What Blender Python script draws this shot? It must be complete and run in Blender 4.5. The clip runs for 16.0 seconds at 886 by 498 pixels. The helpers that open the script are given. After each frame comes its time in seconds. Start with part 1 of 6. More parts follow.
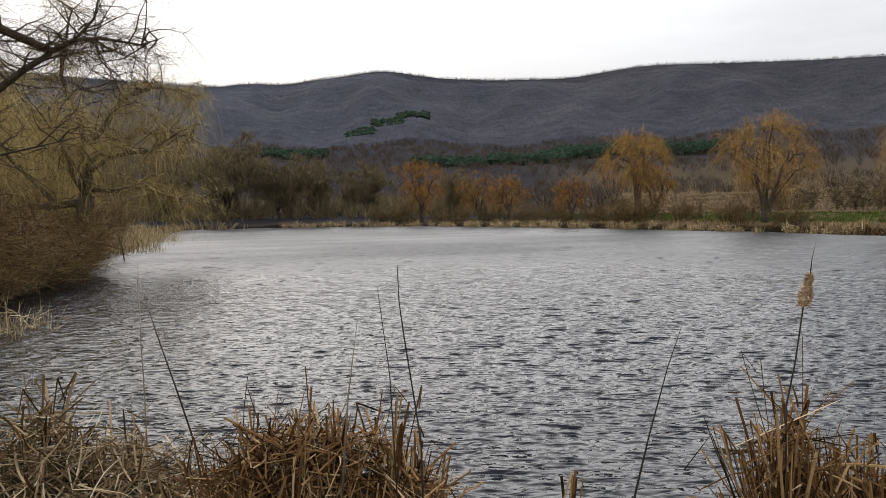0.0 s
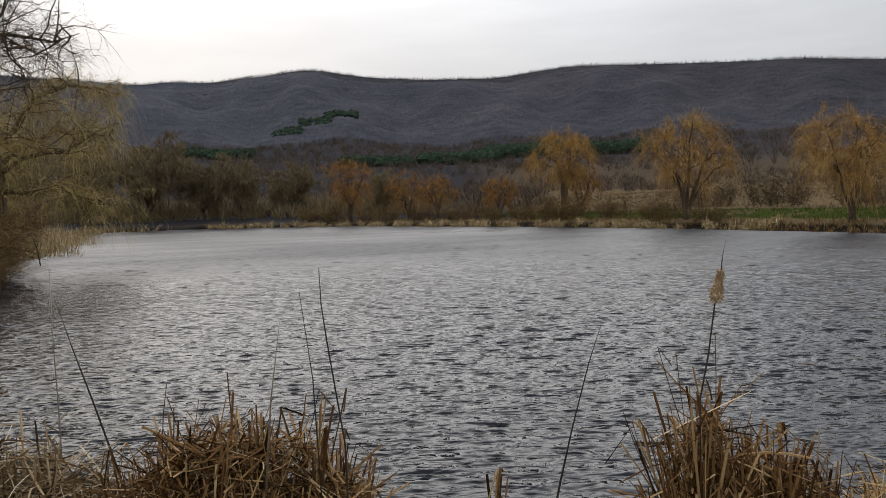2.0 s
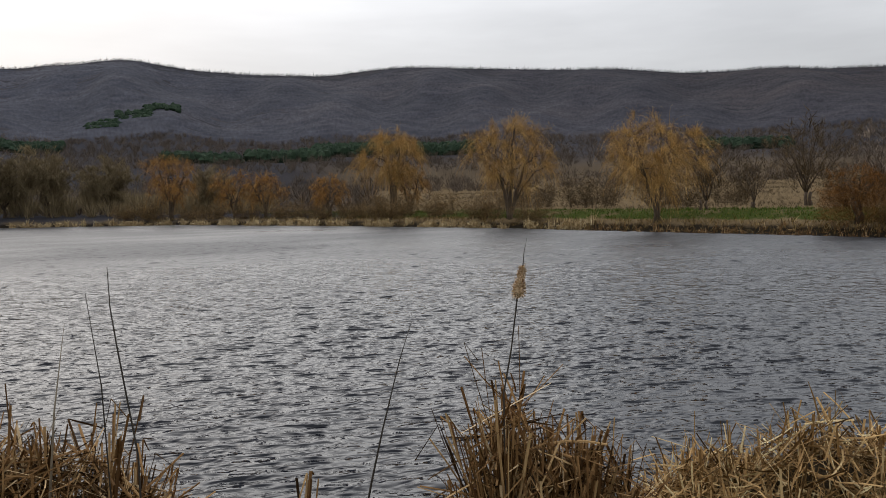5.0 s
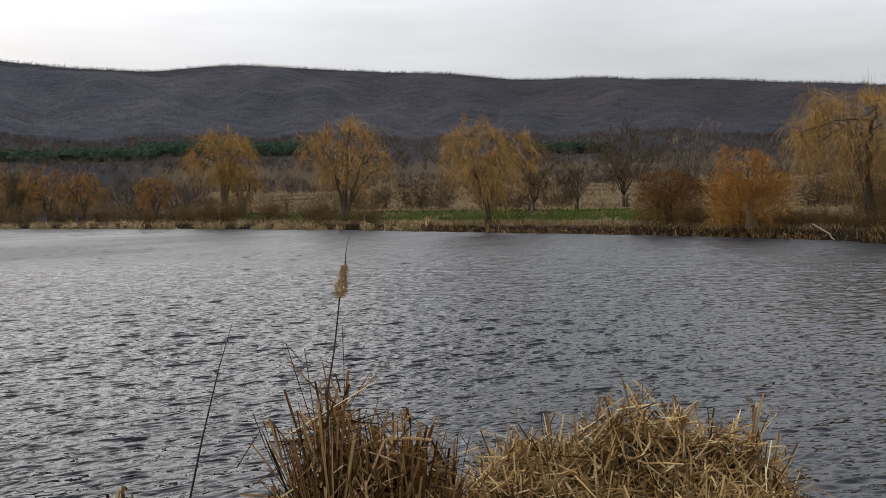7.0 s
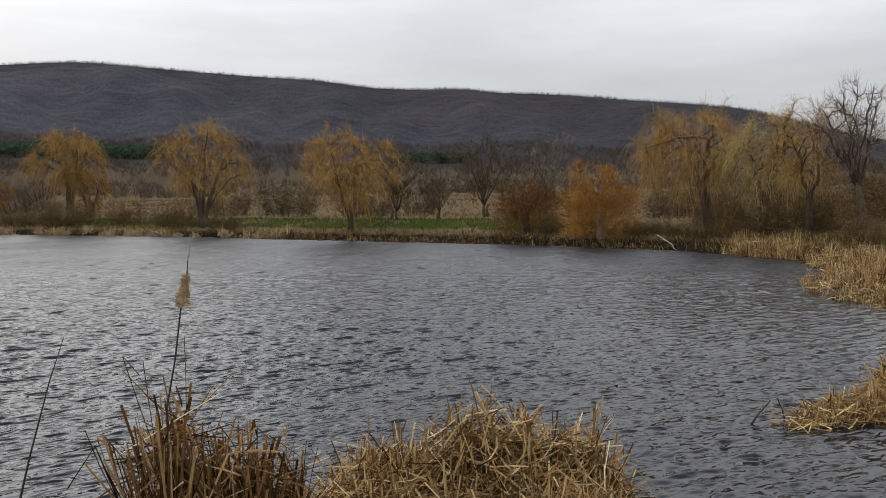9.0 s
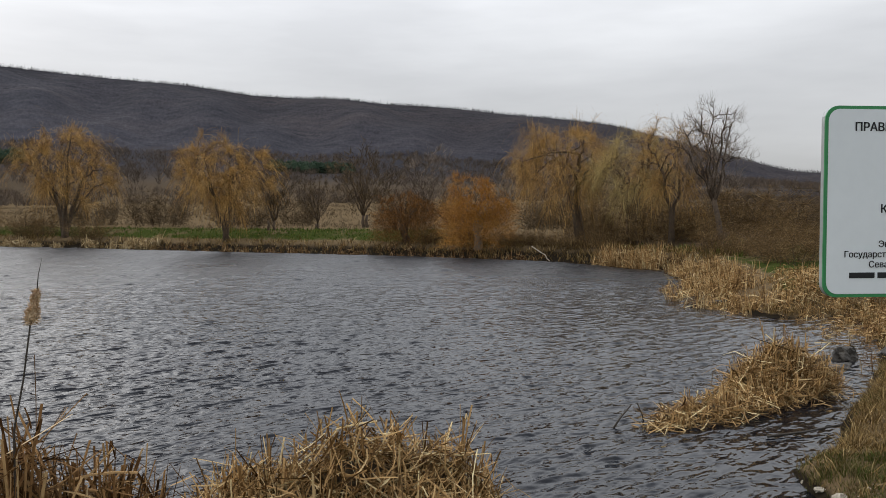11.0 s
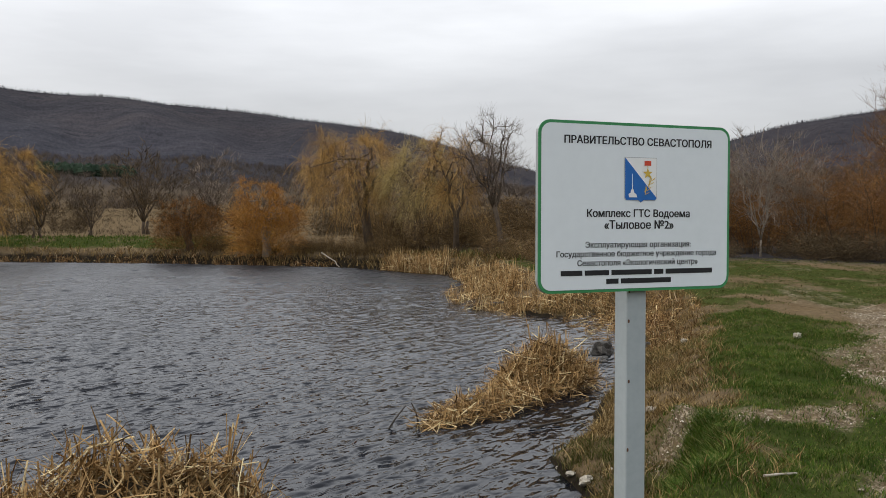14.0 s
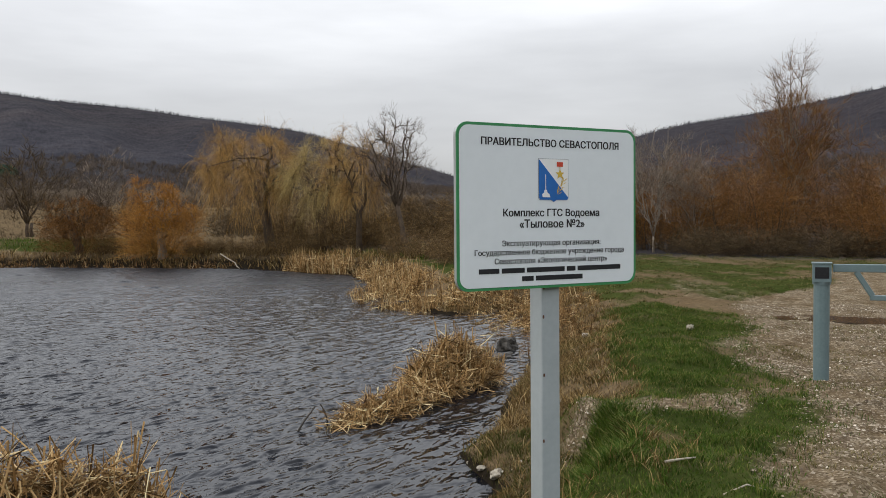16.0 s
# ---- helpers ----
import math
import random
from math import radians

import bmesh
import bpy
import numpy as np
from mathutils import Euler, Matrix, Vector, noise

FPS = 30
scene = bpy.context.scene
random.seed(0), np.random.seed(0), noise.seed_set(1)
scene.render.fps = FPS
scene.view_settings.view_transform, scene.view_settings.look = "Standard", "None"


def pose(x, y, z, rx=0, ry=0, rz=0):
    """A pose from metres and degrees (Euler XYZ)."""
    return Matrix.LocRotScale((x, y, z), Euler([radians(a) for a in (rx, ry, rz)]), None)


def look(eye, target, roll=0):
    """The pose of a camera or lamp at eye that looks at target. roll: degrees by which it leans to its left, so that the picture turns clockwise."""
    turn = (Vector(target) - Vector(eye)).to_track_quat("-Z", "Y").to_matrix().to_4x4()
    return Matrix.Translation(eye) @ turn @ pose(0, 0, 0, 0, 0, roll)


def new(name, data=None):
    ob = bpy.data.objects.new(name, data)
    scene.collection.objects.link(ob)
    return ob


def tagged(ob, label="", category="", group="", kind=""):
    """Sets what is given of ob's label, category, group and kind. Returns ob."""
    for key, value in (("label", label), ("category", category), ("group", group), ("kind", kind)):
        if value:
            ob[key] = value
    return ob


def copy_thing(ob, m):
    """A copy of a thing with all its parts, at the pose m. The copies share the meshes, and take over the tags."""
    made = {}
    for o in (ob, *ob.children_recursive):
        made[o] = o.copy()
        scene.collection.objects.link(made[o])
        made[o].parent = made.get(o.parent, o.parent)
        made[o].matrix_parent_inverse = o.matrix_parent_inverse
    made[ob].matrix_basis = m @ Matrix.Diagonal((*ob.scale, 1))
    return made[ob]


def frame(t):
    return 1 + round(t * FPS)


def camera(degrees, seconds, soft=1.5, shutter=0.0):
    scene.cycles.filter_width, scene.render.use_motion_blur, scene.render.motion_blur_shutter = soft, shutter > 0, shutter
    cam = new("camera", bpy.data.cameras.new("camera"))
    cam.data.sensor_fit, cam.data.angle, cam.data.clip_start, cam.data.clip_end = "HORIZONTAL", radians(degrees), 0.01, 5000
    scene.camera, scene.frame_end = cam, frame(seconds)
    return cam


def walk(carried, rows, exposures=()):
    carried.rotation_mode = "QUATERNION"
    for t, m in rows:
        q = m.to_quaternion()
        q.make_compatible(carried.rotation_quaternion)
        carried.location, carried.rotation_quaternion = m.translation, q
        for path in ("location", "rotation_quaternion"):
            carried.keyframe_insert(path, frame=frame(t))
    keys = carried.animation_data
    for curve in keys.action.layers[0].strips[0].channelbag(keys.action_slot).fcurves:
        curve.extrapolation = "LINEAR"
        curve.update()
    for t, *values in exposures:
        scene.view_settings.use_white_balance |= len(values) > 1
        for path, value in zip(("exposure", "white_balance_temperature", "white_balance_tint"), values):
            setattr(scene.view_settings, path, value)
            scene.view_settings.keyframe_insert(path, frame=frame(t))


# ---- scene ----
cam = camera(57.15, 16.0, soft=0.6)
PATH = [
    (0.0, look((-0.023, 0.002, 2.112), (-0.023, 9.99, 1.624), -1.25)),
    (0.5, look((-0.017, 0.004, 2.113), (0.12, 9.99, 1.611), -1.29)),
    (1.0, look((-0.001, -0.005, 2.119), (0.369, 9.975, 1.604), -1.50)),
    (1.5, look((0.007, 0.004, 2.119), (0.615, 9.972, 1.591), -1.53)),
    (2.0, look((0.017, -0.002, 2.12), (0.871, 9.948, 1.603), -1.70)),
    (2.5, look((0.028, -0.001, 2.121), (1.083, 9.929, 1.592), -1.52)),
    (3.0, look((0.046, -0.006, 2.121), (1.343, 9.895, 1.583), -1.46)),
    (3.5, look((0.068, 0.008, 2.124), (1.723, 9.854, 1.565), -1.34)),
    (6.0, look((0.186, 0.045, 2.085), (4.053, 9.248, 1.493), -1.26)),
    (6.5, look((0.203, 0.041, 2.082), (4.579, 9.012, 1.475), -1.21)),
    (7.0, look((0.216, 0.032, 2.084), (4.94, 8.825, 1.486), -1.22)),
    (7.5, look((0.233, 0.019, 2.084), (5.282, 8.631, 1.506), -1.24)),
    (8.0, look((0.247, 0.006, 2.083), (5.625, 8.418, 1.518), -1.05)),
    (8.5, look((0.258, -0.012, 2.084), (6.038, 8.131, 1.55), -0.76)),
    (9.0, look((0.269, -0.026, 2.088), (6.398, 7.858, 1.57), -0.44)),
    (11.5, look((0.291, -0.127, 2.108), (7.807, 6.46, 1.762), 0.01)),
    (12.0, look((0.304, -0.148, 2.109), (8.131, 6.068, 1.811), 0.04)),
    (12.5, look((0.324, -0.17, 2.109), (8.442, 5.664, 1.836), -0.07)),
    (13.0, look((0.338, -0.189, 2.106), (8.684, 5.312, 1.83), -0.15)),
    (13.5, look((0.36, -0.227, 2.096), (8.864, 5.025, 1.784), -0.17)),
    (14.0, look((0.361, -0.282, 2.096), (9.084, 4.598, 1.779), -0.03)),
    (14.5, look((0.359, -0.279, 2.091), (9.283, 4.221, 1.754), 0.03)),
    (15.0, look((0.329, -0.241, 2.097), (9.415, 3.922, 1.754), -0.04)),
    (15.5, look((0.301, -0.22, 2.094), (9.485, 3.722, 1.744), -0.28)),
    (16.0, look((0.297, -0.243, 2.1), (9.543, 3.552, 1.767), -0.49)),
]
walk(cam, PATH, [(0.0, 0.12), (1.0, -0.03), (2.0, -0.2), (3.5, -0.18), (6.0, -0.06), (9.0, 0.0), (11.5, 0.04), (13.0, 0.12), (16.0, 0.14)])

# ---- world and light ----
SUN_AZ, SUN_EL = -18.0, 34.0        # degrees: from +y towards +x, and above the horizon


def sun_way():
    a, e = radians(SUN_AZ), radians(SUN_EL)
    return Vector((math.sin(a) * math.cos(e), math.cos(a) * math.cos(e), math.sin(e)))


def build_world():
    world = bpy.data.worlds.new("overcast_sky")
    world.use_nodes = True
    scene.world = world
    nt = world.node_tree
    nt.nodes.clear()
    out = nt.nodes.new("ShaderNodeOutputWorld")
    sky = nt.nodes.new("ShaderNodeTexSky")
    sky.sky_type = "NISHITA"
    sky.sun_disc = False
    sky.sun_elevation = radians(SUN_EL)
    sky.sun_rotation = radians(SUN_AZ)
    sky.air_density, sky.dust_density = 0.6, 4.0
    blue = nt.nodes.new("ShaderNodeBackground")
    blue.inputs[1].default_value = 0.02
    # thin cloud: the blue above shows through only a little
    nt.links.new(sky.outputs[0], blue.inputs[0])
    # the cloud deck: a broad bright area round the hidden sun and soft streaks
    co = nt.nodes.new("ShaderNodeTexCoord")
    dot = nt.nodes.new("ShaderNodeVectorMath")
    dot.operation = "DOT_PRODUCT"
    dot.inputs[1].default_value = sun_way()
    nt.links.new(co.outputs["Generated"], dot.inputs[0])
    glow = nt.nodes.new("ShaderNodeMapRange")
    glow.interpolation_type = "SMOOTHERSTEP"
    glow.inputs[1].default_value, glow.inputs[2].default_value = -0.1, 1.0
    glow.inputs[3].default_value, glow.inputs[4].default_value = CLOUD_LOW, CLOUD_HIGH
    nt.links.new(dot.outputs["Value"], glow.inputs[0])
    stretch = nt.nodes.new("ShaderNodeMapping")
    stretch.inputs["Scale"].default_value = (1.2, 1.2, 6.5)
    stretch.inputs["Rotation"].default_value = (0.06, 0.10, 0.0)
    nt.links.new(co.outputs["Generated"], stretch.inputs[0])
    cloud = nt.nodes.new("ShaderNodeTexNoise")
    cloud.inputs["Scale"].default_value = 1.6
    cloud.inputs["Detail"].default_value = 5.0
    cloud.inputs["Roughness"].default_value = 0.55
    nt.links.new(stretch.outputs[0], cloud.inputs[0])
    veil = nt.nodes.new("ShaderNodeMapRange")
    veil.inputs[1].default_value, veil.inputs[2].default_value = 0.32, 0.68
    veil.inputs[3].default_value, veil.inputs[4].default_value = 0.82, 1.08
    nt.links.new(cloud.outputs[0], veil.inputs[0])
    mul = nt.nodes.new("ShaderNodeMath")
    mul.operation = "MULTIPLY"
    nt.links.new(glow.outputs[0], mul.inputs[0])
    nt.links.new(veil.outputs[0], mul.inputs[1])
    # thin cloud is brightest at the height of the hidden sun, duller at the horizon and overhead
    xyz = nt.nodes.new("ShaderNodeSeparateXYZ")
    nt.links.new(co.outputs["Generated"], xyz.inputs[0])
    zenith = nt.nodes.new("ShaderNodeValToRGB")
    zenith.color_ramp.interpolation = "B_SPLINE"
    marks = zenith.color_ramp.elements
    for _ in range(3):
        marks.new(0.5)
    for mark, (at, level) in zip(marks, ((0.0, 0.235), (0.2, 0.355), (0.42, 0.76), (0.68, 0.74), (1.0, 0.45))):
        mark.position, mark.color = at, (level, level, level, 1)
    nt.links.new(xyz.outputs["Z"], zenith.inputs[0])
    level = nt.nodes.new("ShaderNodeMath")
    level.operation = "MULTIPLY"
    level.inputs[1].default_value = 4.0
    nt.links.new(zenith.outputs[0], level.inputs[0])
    whole = nt.nodes.new("ShaderNodeMath")
    whole.operation = "MULTIPLY"
    nt.links.new(mul.outputs[0], whole.inputs[0])
    nt.links.new(level.outputs[0], whole.inputs[1])
    grey = nt.nodes.new("ShaderNodeBackground")
    tone = nt.nodes.new("ShaderNodeMix")
    tone.data_type = "RGBA"
    tone.inputs[6].default_value, tone.inputs[7].default_value = (0.995, 1.0, 0.995, 1), (0.92, 0.965, 1.075, 1)
    nt.links.new(xyz.outputs["Z"], tone.inputs[0])
    nt.links.new(tone.outputs[2], grey.inputs[0])
    nt.links.new(whole.outputs[0], grey.inputs[1])
    add = nt.nodes.new("ShaderNodeAddShader")
    nt.links.new(blue.outputs[0], add.inputs[0])
    nt.links.new(grey.outputs[0], add.inputs[1])
    nt.links.new(add.outputs[0], out.inputs[0])


CLOUD_LOW, CLOUD_HIGH = 0.45, 0.495
build_world()
lamp = bpy.data.lights.new("sun", "SUN")
lamp.energy, lamp.angle, lamp.color = 1.1, radians(84), (1.0, 0.96, 0.9)
sun = new("sun", lamp)
sun.matrix_world = look(sun_way() * 100, (0, 0, 0))
scene.view_settings.exposure = 0.0


# ---- materials ----
def node(nt, kind, **inputs):
    n = nt.nodes.new(kind)
    for key, value in inputs.items():
        n.inputs[key.replace("_", " ")].default_value = value
    return n


def ramp(nt, source, stops):
    r = nt.nodes.new("ShaderNodeValToRGB")
    e = r.color_ramp.elements
    while len(e) < len(stops):
        e.new(0.5)
    for el, (at, c) in zip(e, stops):
        el.position, el.color = at, (*c, 1)
    nt.links.new(source, r.inputs[0])
    return r.outputs[0]


def mixed(nt, factor, a, b, blend="MIX"):
    m = nt.nodes.new("ShaderNodeMix")
    m.data_type, m.blend_type = "RGBA", blend
    for sock, value in ((m.inputs[0], factor), (m.inputs[6], a), (m.inputs[7], b)):
        if isinstance(value, bpy.types.NodeSocket):
            nt.links.new(value, sock)
        elif isinstance(value, tuple):
            sock.default_value = (*value, 1)
        else:
            sock.default_value = value
    return m.outputs[2]


def noise_of(nt, scale, detail=4.0, rough=0.55, stretch=None):
    co = nt.nodes.new("ShaderNodeTexCoord")
    n = node(nt, "ShaderNodeTexNoise", Scale=scale, Detail=detail, Roughness=rough)
    if stretch:
        mp = nt.nodes.new("ShaderNodeMapping")
        mp.inputs["Scale"].default_value = stretch
        nt.links.new(co.outputs["Object"], mp.inputs[0])
        nt.links.new(mp.outputs[0], n.inputs[0])
    else:
        nt.links.new(co.outputs["Object"], n.inputs[0])
    return n.outputs[0]


def bumped(nt, height, strength, distance, bsdf):
    b = node(nt, "ShaderNodeBump", Strength=strength, Distance=distance)
    nt.links.new(height, b.inputs["Height"])
    nt.links.new(b.outputs[0], bsdf.inputs["Normal"])


def fresh(name, rough=0.8, metal=0.0, spec=0.3):
    m = bpy.data.materials.new(name)
    m.use_nodes = True
    nt = m.node_tree
    b = nt.nodes["Principled BSDF"]
    b.inputs["Roughness"].default_value = rough
    b.inputs["Metallic"].default_value = metal
    b.inputs["Specular IOR Level"].default_value = spec
    return m, nt, b


def fibre(name, stops, scale=3.0, rough=0.8, patch=0.35, spec=0.06):
    """Leaves, twigs and stems: each strand has a tone of its own, with blotches over it."""
    m, nt, b = fresh(name, rough, spec=spec)
    geo = nt.nodes.new("ShaderNodeNewGeometry")
    c = ramp(nt, geo.outputs["Random Per Island"], stops)
    n = noise_of(nt, scale, 5.0)
    dark = ramp(nt, n, [(0.3, (0.45, 0.45, 0.45)), (0.7, (1.15, 1.12, 1.08))])
    c = mixed(nt, patch, c, mixed(nt, 1.0, c, dark, "MULTIPLY"))
    nt.links.new(c, b.inputs["Base Color"])
    return m


def mottled(name, dark, light, scale, rough=0.85, bump=0.3, distance=0.02, metal=0.0, spec=0.3, fine=8.0):
    m, nt, b = fresh(name, rough, metal, spec)
    n1, n2 = noise_of(nt, scale), noise_of(nt, scale * fine, 6.0, 0.65)
    c = mixed(nt, 0.5, ramp(nt, n1, [(0.3, dark), (0.7, light)]), ramp(nt, n2, [(0.3, dark), (0.7, light)]))
    nt.links.new(c, b.inputs["Base Color"])
    if bump:
        bumped(nt, n2, bump, distance, b)
    return m


STRAW = fibre("dead_reed_leaf", [(0.0, (0.044, 0.029, 0.014)), (0.3, (0.150, 0.096, 0.046)), (0.6, (0.29, 0.20, 0.105)),
                                 (0.88, (0.47, 0.355, 0.21)), (1.0, (0.68, 0.57, 0.40))], 9.0)
STRAW_RUST = fibre("rusty_reed_leaf", [(0.0, (0.039, 0.022, 0.009)), (0.4, (0.154, 0.080, 0.030)), (0.75, (0.299, 0.174, 0.073)),
                                       (0.93, (0.484, 0.328, 0.159)), (1.0, (0.680, 0.528, 0.328))], 9.0)
STRAW_FAR = fibre("bleached_reed", [(0.0, (0.17, 0.112, 0.05)), (0.5, (0.44, 0.325, 0.165)), (1.0, (0.66, 0.54, 0.33))], 1.5)
REED_TAN = fibre("tan_reed_leaf", [(0.0, (0.069, 0.039, 0.015)), (0.4, (0.264, 0.157, 0.061)), (0.8, (0.541, 0.350, 0.155)), (1.0, (0.750, 0.627, 0.353))], 4.0)
STEM_DARK = mottled("blackened_stem", (0.018, 0.016, 0.014), (0.06, 0.048, 0.035), 30.0, 0.7, 0.2, 0.002)
STEM_GREY = mottled("weathered_stem", (0.13, 0.105, 0.075), (0.30, 0.25, 0.18), 25.0, 0.75, 0.2, 0.002)
FLUFF = fibre("cattail_down", [(0.0, (0.291, 0.174, 0.084)), (0.6, (0.605, 0.437, 0.269)), (1.0, (0.750, 0.627, 0.437))], 40.0, 0.95)
ROOT_MASS = mottled("wet_leaf_mat", (0.022, 0.016, 0.010), (0.12, 0.085, 0.045), 9.0, 0.85, 0.8, 0.03)
WILLOW_GOLD = fibre("golden_willow_twigs", [(0.0, (0.171, 0.094, 0.031)), (0.5, (0.408, 0.240, 0.075)), (1.0, (0.683, 0.434, 0.147))], 0.8)
WILLOW_OLIVE = fibre("olive_willow_twigs", [(0.0, (0.227, 0.165, 0.064)), (0.5, (0.454, 0.338, 0.131)), (1.0, (0.658, 0.513, 0.227))], 0.8)
WILLOW_ORANGE = fibre("orange_willow_shoots", [(0.0, (0.155, 0.072, 0.022)), (0.5, (0.36, 0.180, 0.050)), (1.0, (0.52, 0.30, 0.092))], 0.8)
POLLARD = fibre("pollard_shoots", [(0.0, (0.150, 0.067, 0.016)), (0.5, (0.405, 0.185, 0.040)), (1.0, (0.581, 0.317, 0.079))], 0.8)
TWIG_BROWN = fibre("brown_bare_twigs", [(0.0, (0.038, 0.027, 0.015)), (0.5, (0.091, 0.065, 0.035)), (1.0, (0.187, 0.130, 0.069))], 0.8)
TWIG_RUST = fibre("russet_bare_twigs", [(0.0, (0.062, 0.029, 0.010)), (0.5, (0.182, 0.086, 0.027)), (1.0, (0.326, 0.173, 0.056))], 0.8)
TWIG_GREY = fibre("grey_bare_twigs", [(0.0, (0.095, 0.076, 0.059)), (0.5, (0.203, 0.162, 0.127)), (1.0, (0.338, 0.277, 0.216))], 0.8)
TWIG_OLIVE = fibre("olive_bare_twigs", [(0.0, (0.119, 0.093, 0.054)), (0.5, (0.202, 0.157, 0.088)), (1.0, (0.316, 0.242, 0.134))], 0.3)
MEADOW = fibre("worn_meadow_grass", [(0.0, (0.040, 0.048, 0.011)), (0.5, (0.080, 0.088, 0.020)), (0.8, (0.15, 0.130, 0.045)), (1.0, (0.28, 0.22, 0.11))], 0.8, 0.8, 0.7)
BRAMBLE = fibre("bramble_twigs", [(0.0, (0.047, 0.030, 0.015)), (0.5, (0.144, 0.091, 0.039)), (0.9, (0.277, 0.183, 0.078)), (1.0, (0.443, 0.332, 0.177))], 0.8)
BARK = mottled("willow_bark", (0.030, 0.022, 0.015), (0.12, 0.085, 0.055), 4.0, 0.9, 0.8, 0.03)
BARK_PALE = mottled("pale_bark", (0.10, 0.08, 0.06), (0.30, 0.25, 0.19), 3.0, 0.9, 0.5, 0.02)
PINE = fibre("pine_needles", [(0.0, (0.018, 0.031, 0.019)), (1.0, (0.034, 0.054, 0.031))], 0.05, 0.9)
# haze over the far crest is put into this colour as a faint blue
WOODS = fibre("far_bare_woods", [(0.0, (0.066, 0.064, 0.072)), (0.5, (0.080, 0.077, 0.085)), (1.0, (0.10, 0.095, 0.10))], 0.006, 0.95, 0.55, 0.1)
SCRUB = fibre("bare_scrub", [(0.0, (0.073, 0.056, 0.044)), (0.5, (0.101, 0.079, 0.061)), (1.0, (0.141, 0.109, 0.081))], 0.02, 0.95, 0.4, 0.1)
GRASS = fibre("short_green_grass", [(0.0, (0.026, 0.054, 0.007)), (0.55, (0.066, 0.122, 0.014)), (0.85, (0.13, 0.150, 0.030)), (1.0, (0.30, 0.25, 0.10))], 1.5, 0.7, 0.65)
DRY_FIELD = fibre("dry_field_grass", [(0.0, (0.075, 0.055, 0.032)), (0.5, (0.16, 0.122, 0.074)), (1.0, (0.27, 0.21, 0.135))], 0.1, 0.85)
STONE = mottled("pale_limestone", (0.22, 0.19, 0.14), (0.52, 0.47, 0.38), 6.0, 0.9, 0.6, 0.02)
STONE_DARK = mottled("wet_dark_stone", (0.020, 0.018, 0.015), (0.085, 0.075, 0.06), 6.0, 0.55, 0.7, 0.03)
WOOD_WHITE = mottled("barkless_wood", (0.22, 0.18, 0.13), (0.46, 0.41, 0.33), 5.0, 0.8, 0.3, 0.01)
SIGN_FACE = mottled("sign_white_film", (0.66, 0.70, 0.715), (0.71, 0.75, 0.765), 3.0, 0.42, 0.0, spec=0.4)
SIGN_GREEN = mottled("sign_green_edge", (0.035, 0.20, 0.07), (0.05, 0.25, 0.095), 5.0, 0.45, 0.0)
SIGN_INK = mottled("sign_black_ink", (0.012, 0.013, 0.014), (0.02, 0.02, 0.022), 5.0, 0.5, 0.0)
SIGN_BACK = mottled("sign_steel_back", (0.30, 0.32, 0.32), (0.42, 0.44, 0.44), 5.0, 0.5, 0.0, metal=0.4)
POST_GREY = mottled("grey_painted_steel", (0.30, 0.335, 0.34), (0.37, 0.405, 0.41), 4.0, 0.45, 0.1, 0.002, spec=0.5)
POST_TEAL = mottled("grey_green_paint", (0.10, 0.15, 0.155), (0.145, 0.20, 0.205), 5.0, 0.45, 0.15, 0.002, spec=0.5)
SOCKET_SHADE = mottled("socket_shade", (0.008, 0.008, 0.009), (0.016, 0.016, 0.018), 5.0, 0.6, 0.0)
RUST = mottled("rust", (0.05, 0.025, 0.012), (0.16, 0.075, 0.035), 20.0, 0.9, 0.3, 0.003)
ARMS_BLUE = mottled("emblem_blue", (0.012, 0.11, 0.37), (0.02, 0.135, 0.43), 5.0, 0.45, 0.0)
ARMS_WHITE = mottled("emblem_white", (0.72, 0.72, 0.70), (0.78, 0.78, 0.76), 5.0, 0.45, 0.0)
ARMS_GOLD = mottled("emblem_gold", (0.50, 0.33, 0.04), (0.62, 0.43, 0.07), 5.0, 0.45, 0.0)
ARMS_RED = mottled("emblem_red", (0.50, 0.05, 0.02), (0.58, 0.07, 0.03), 5.0, 0.45, 0.0)


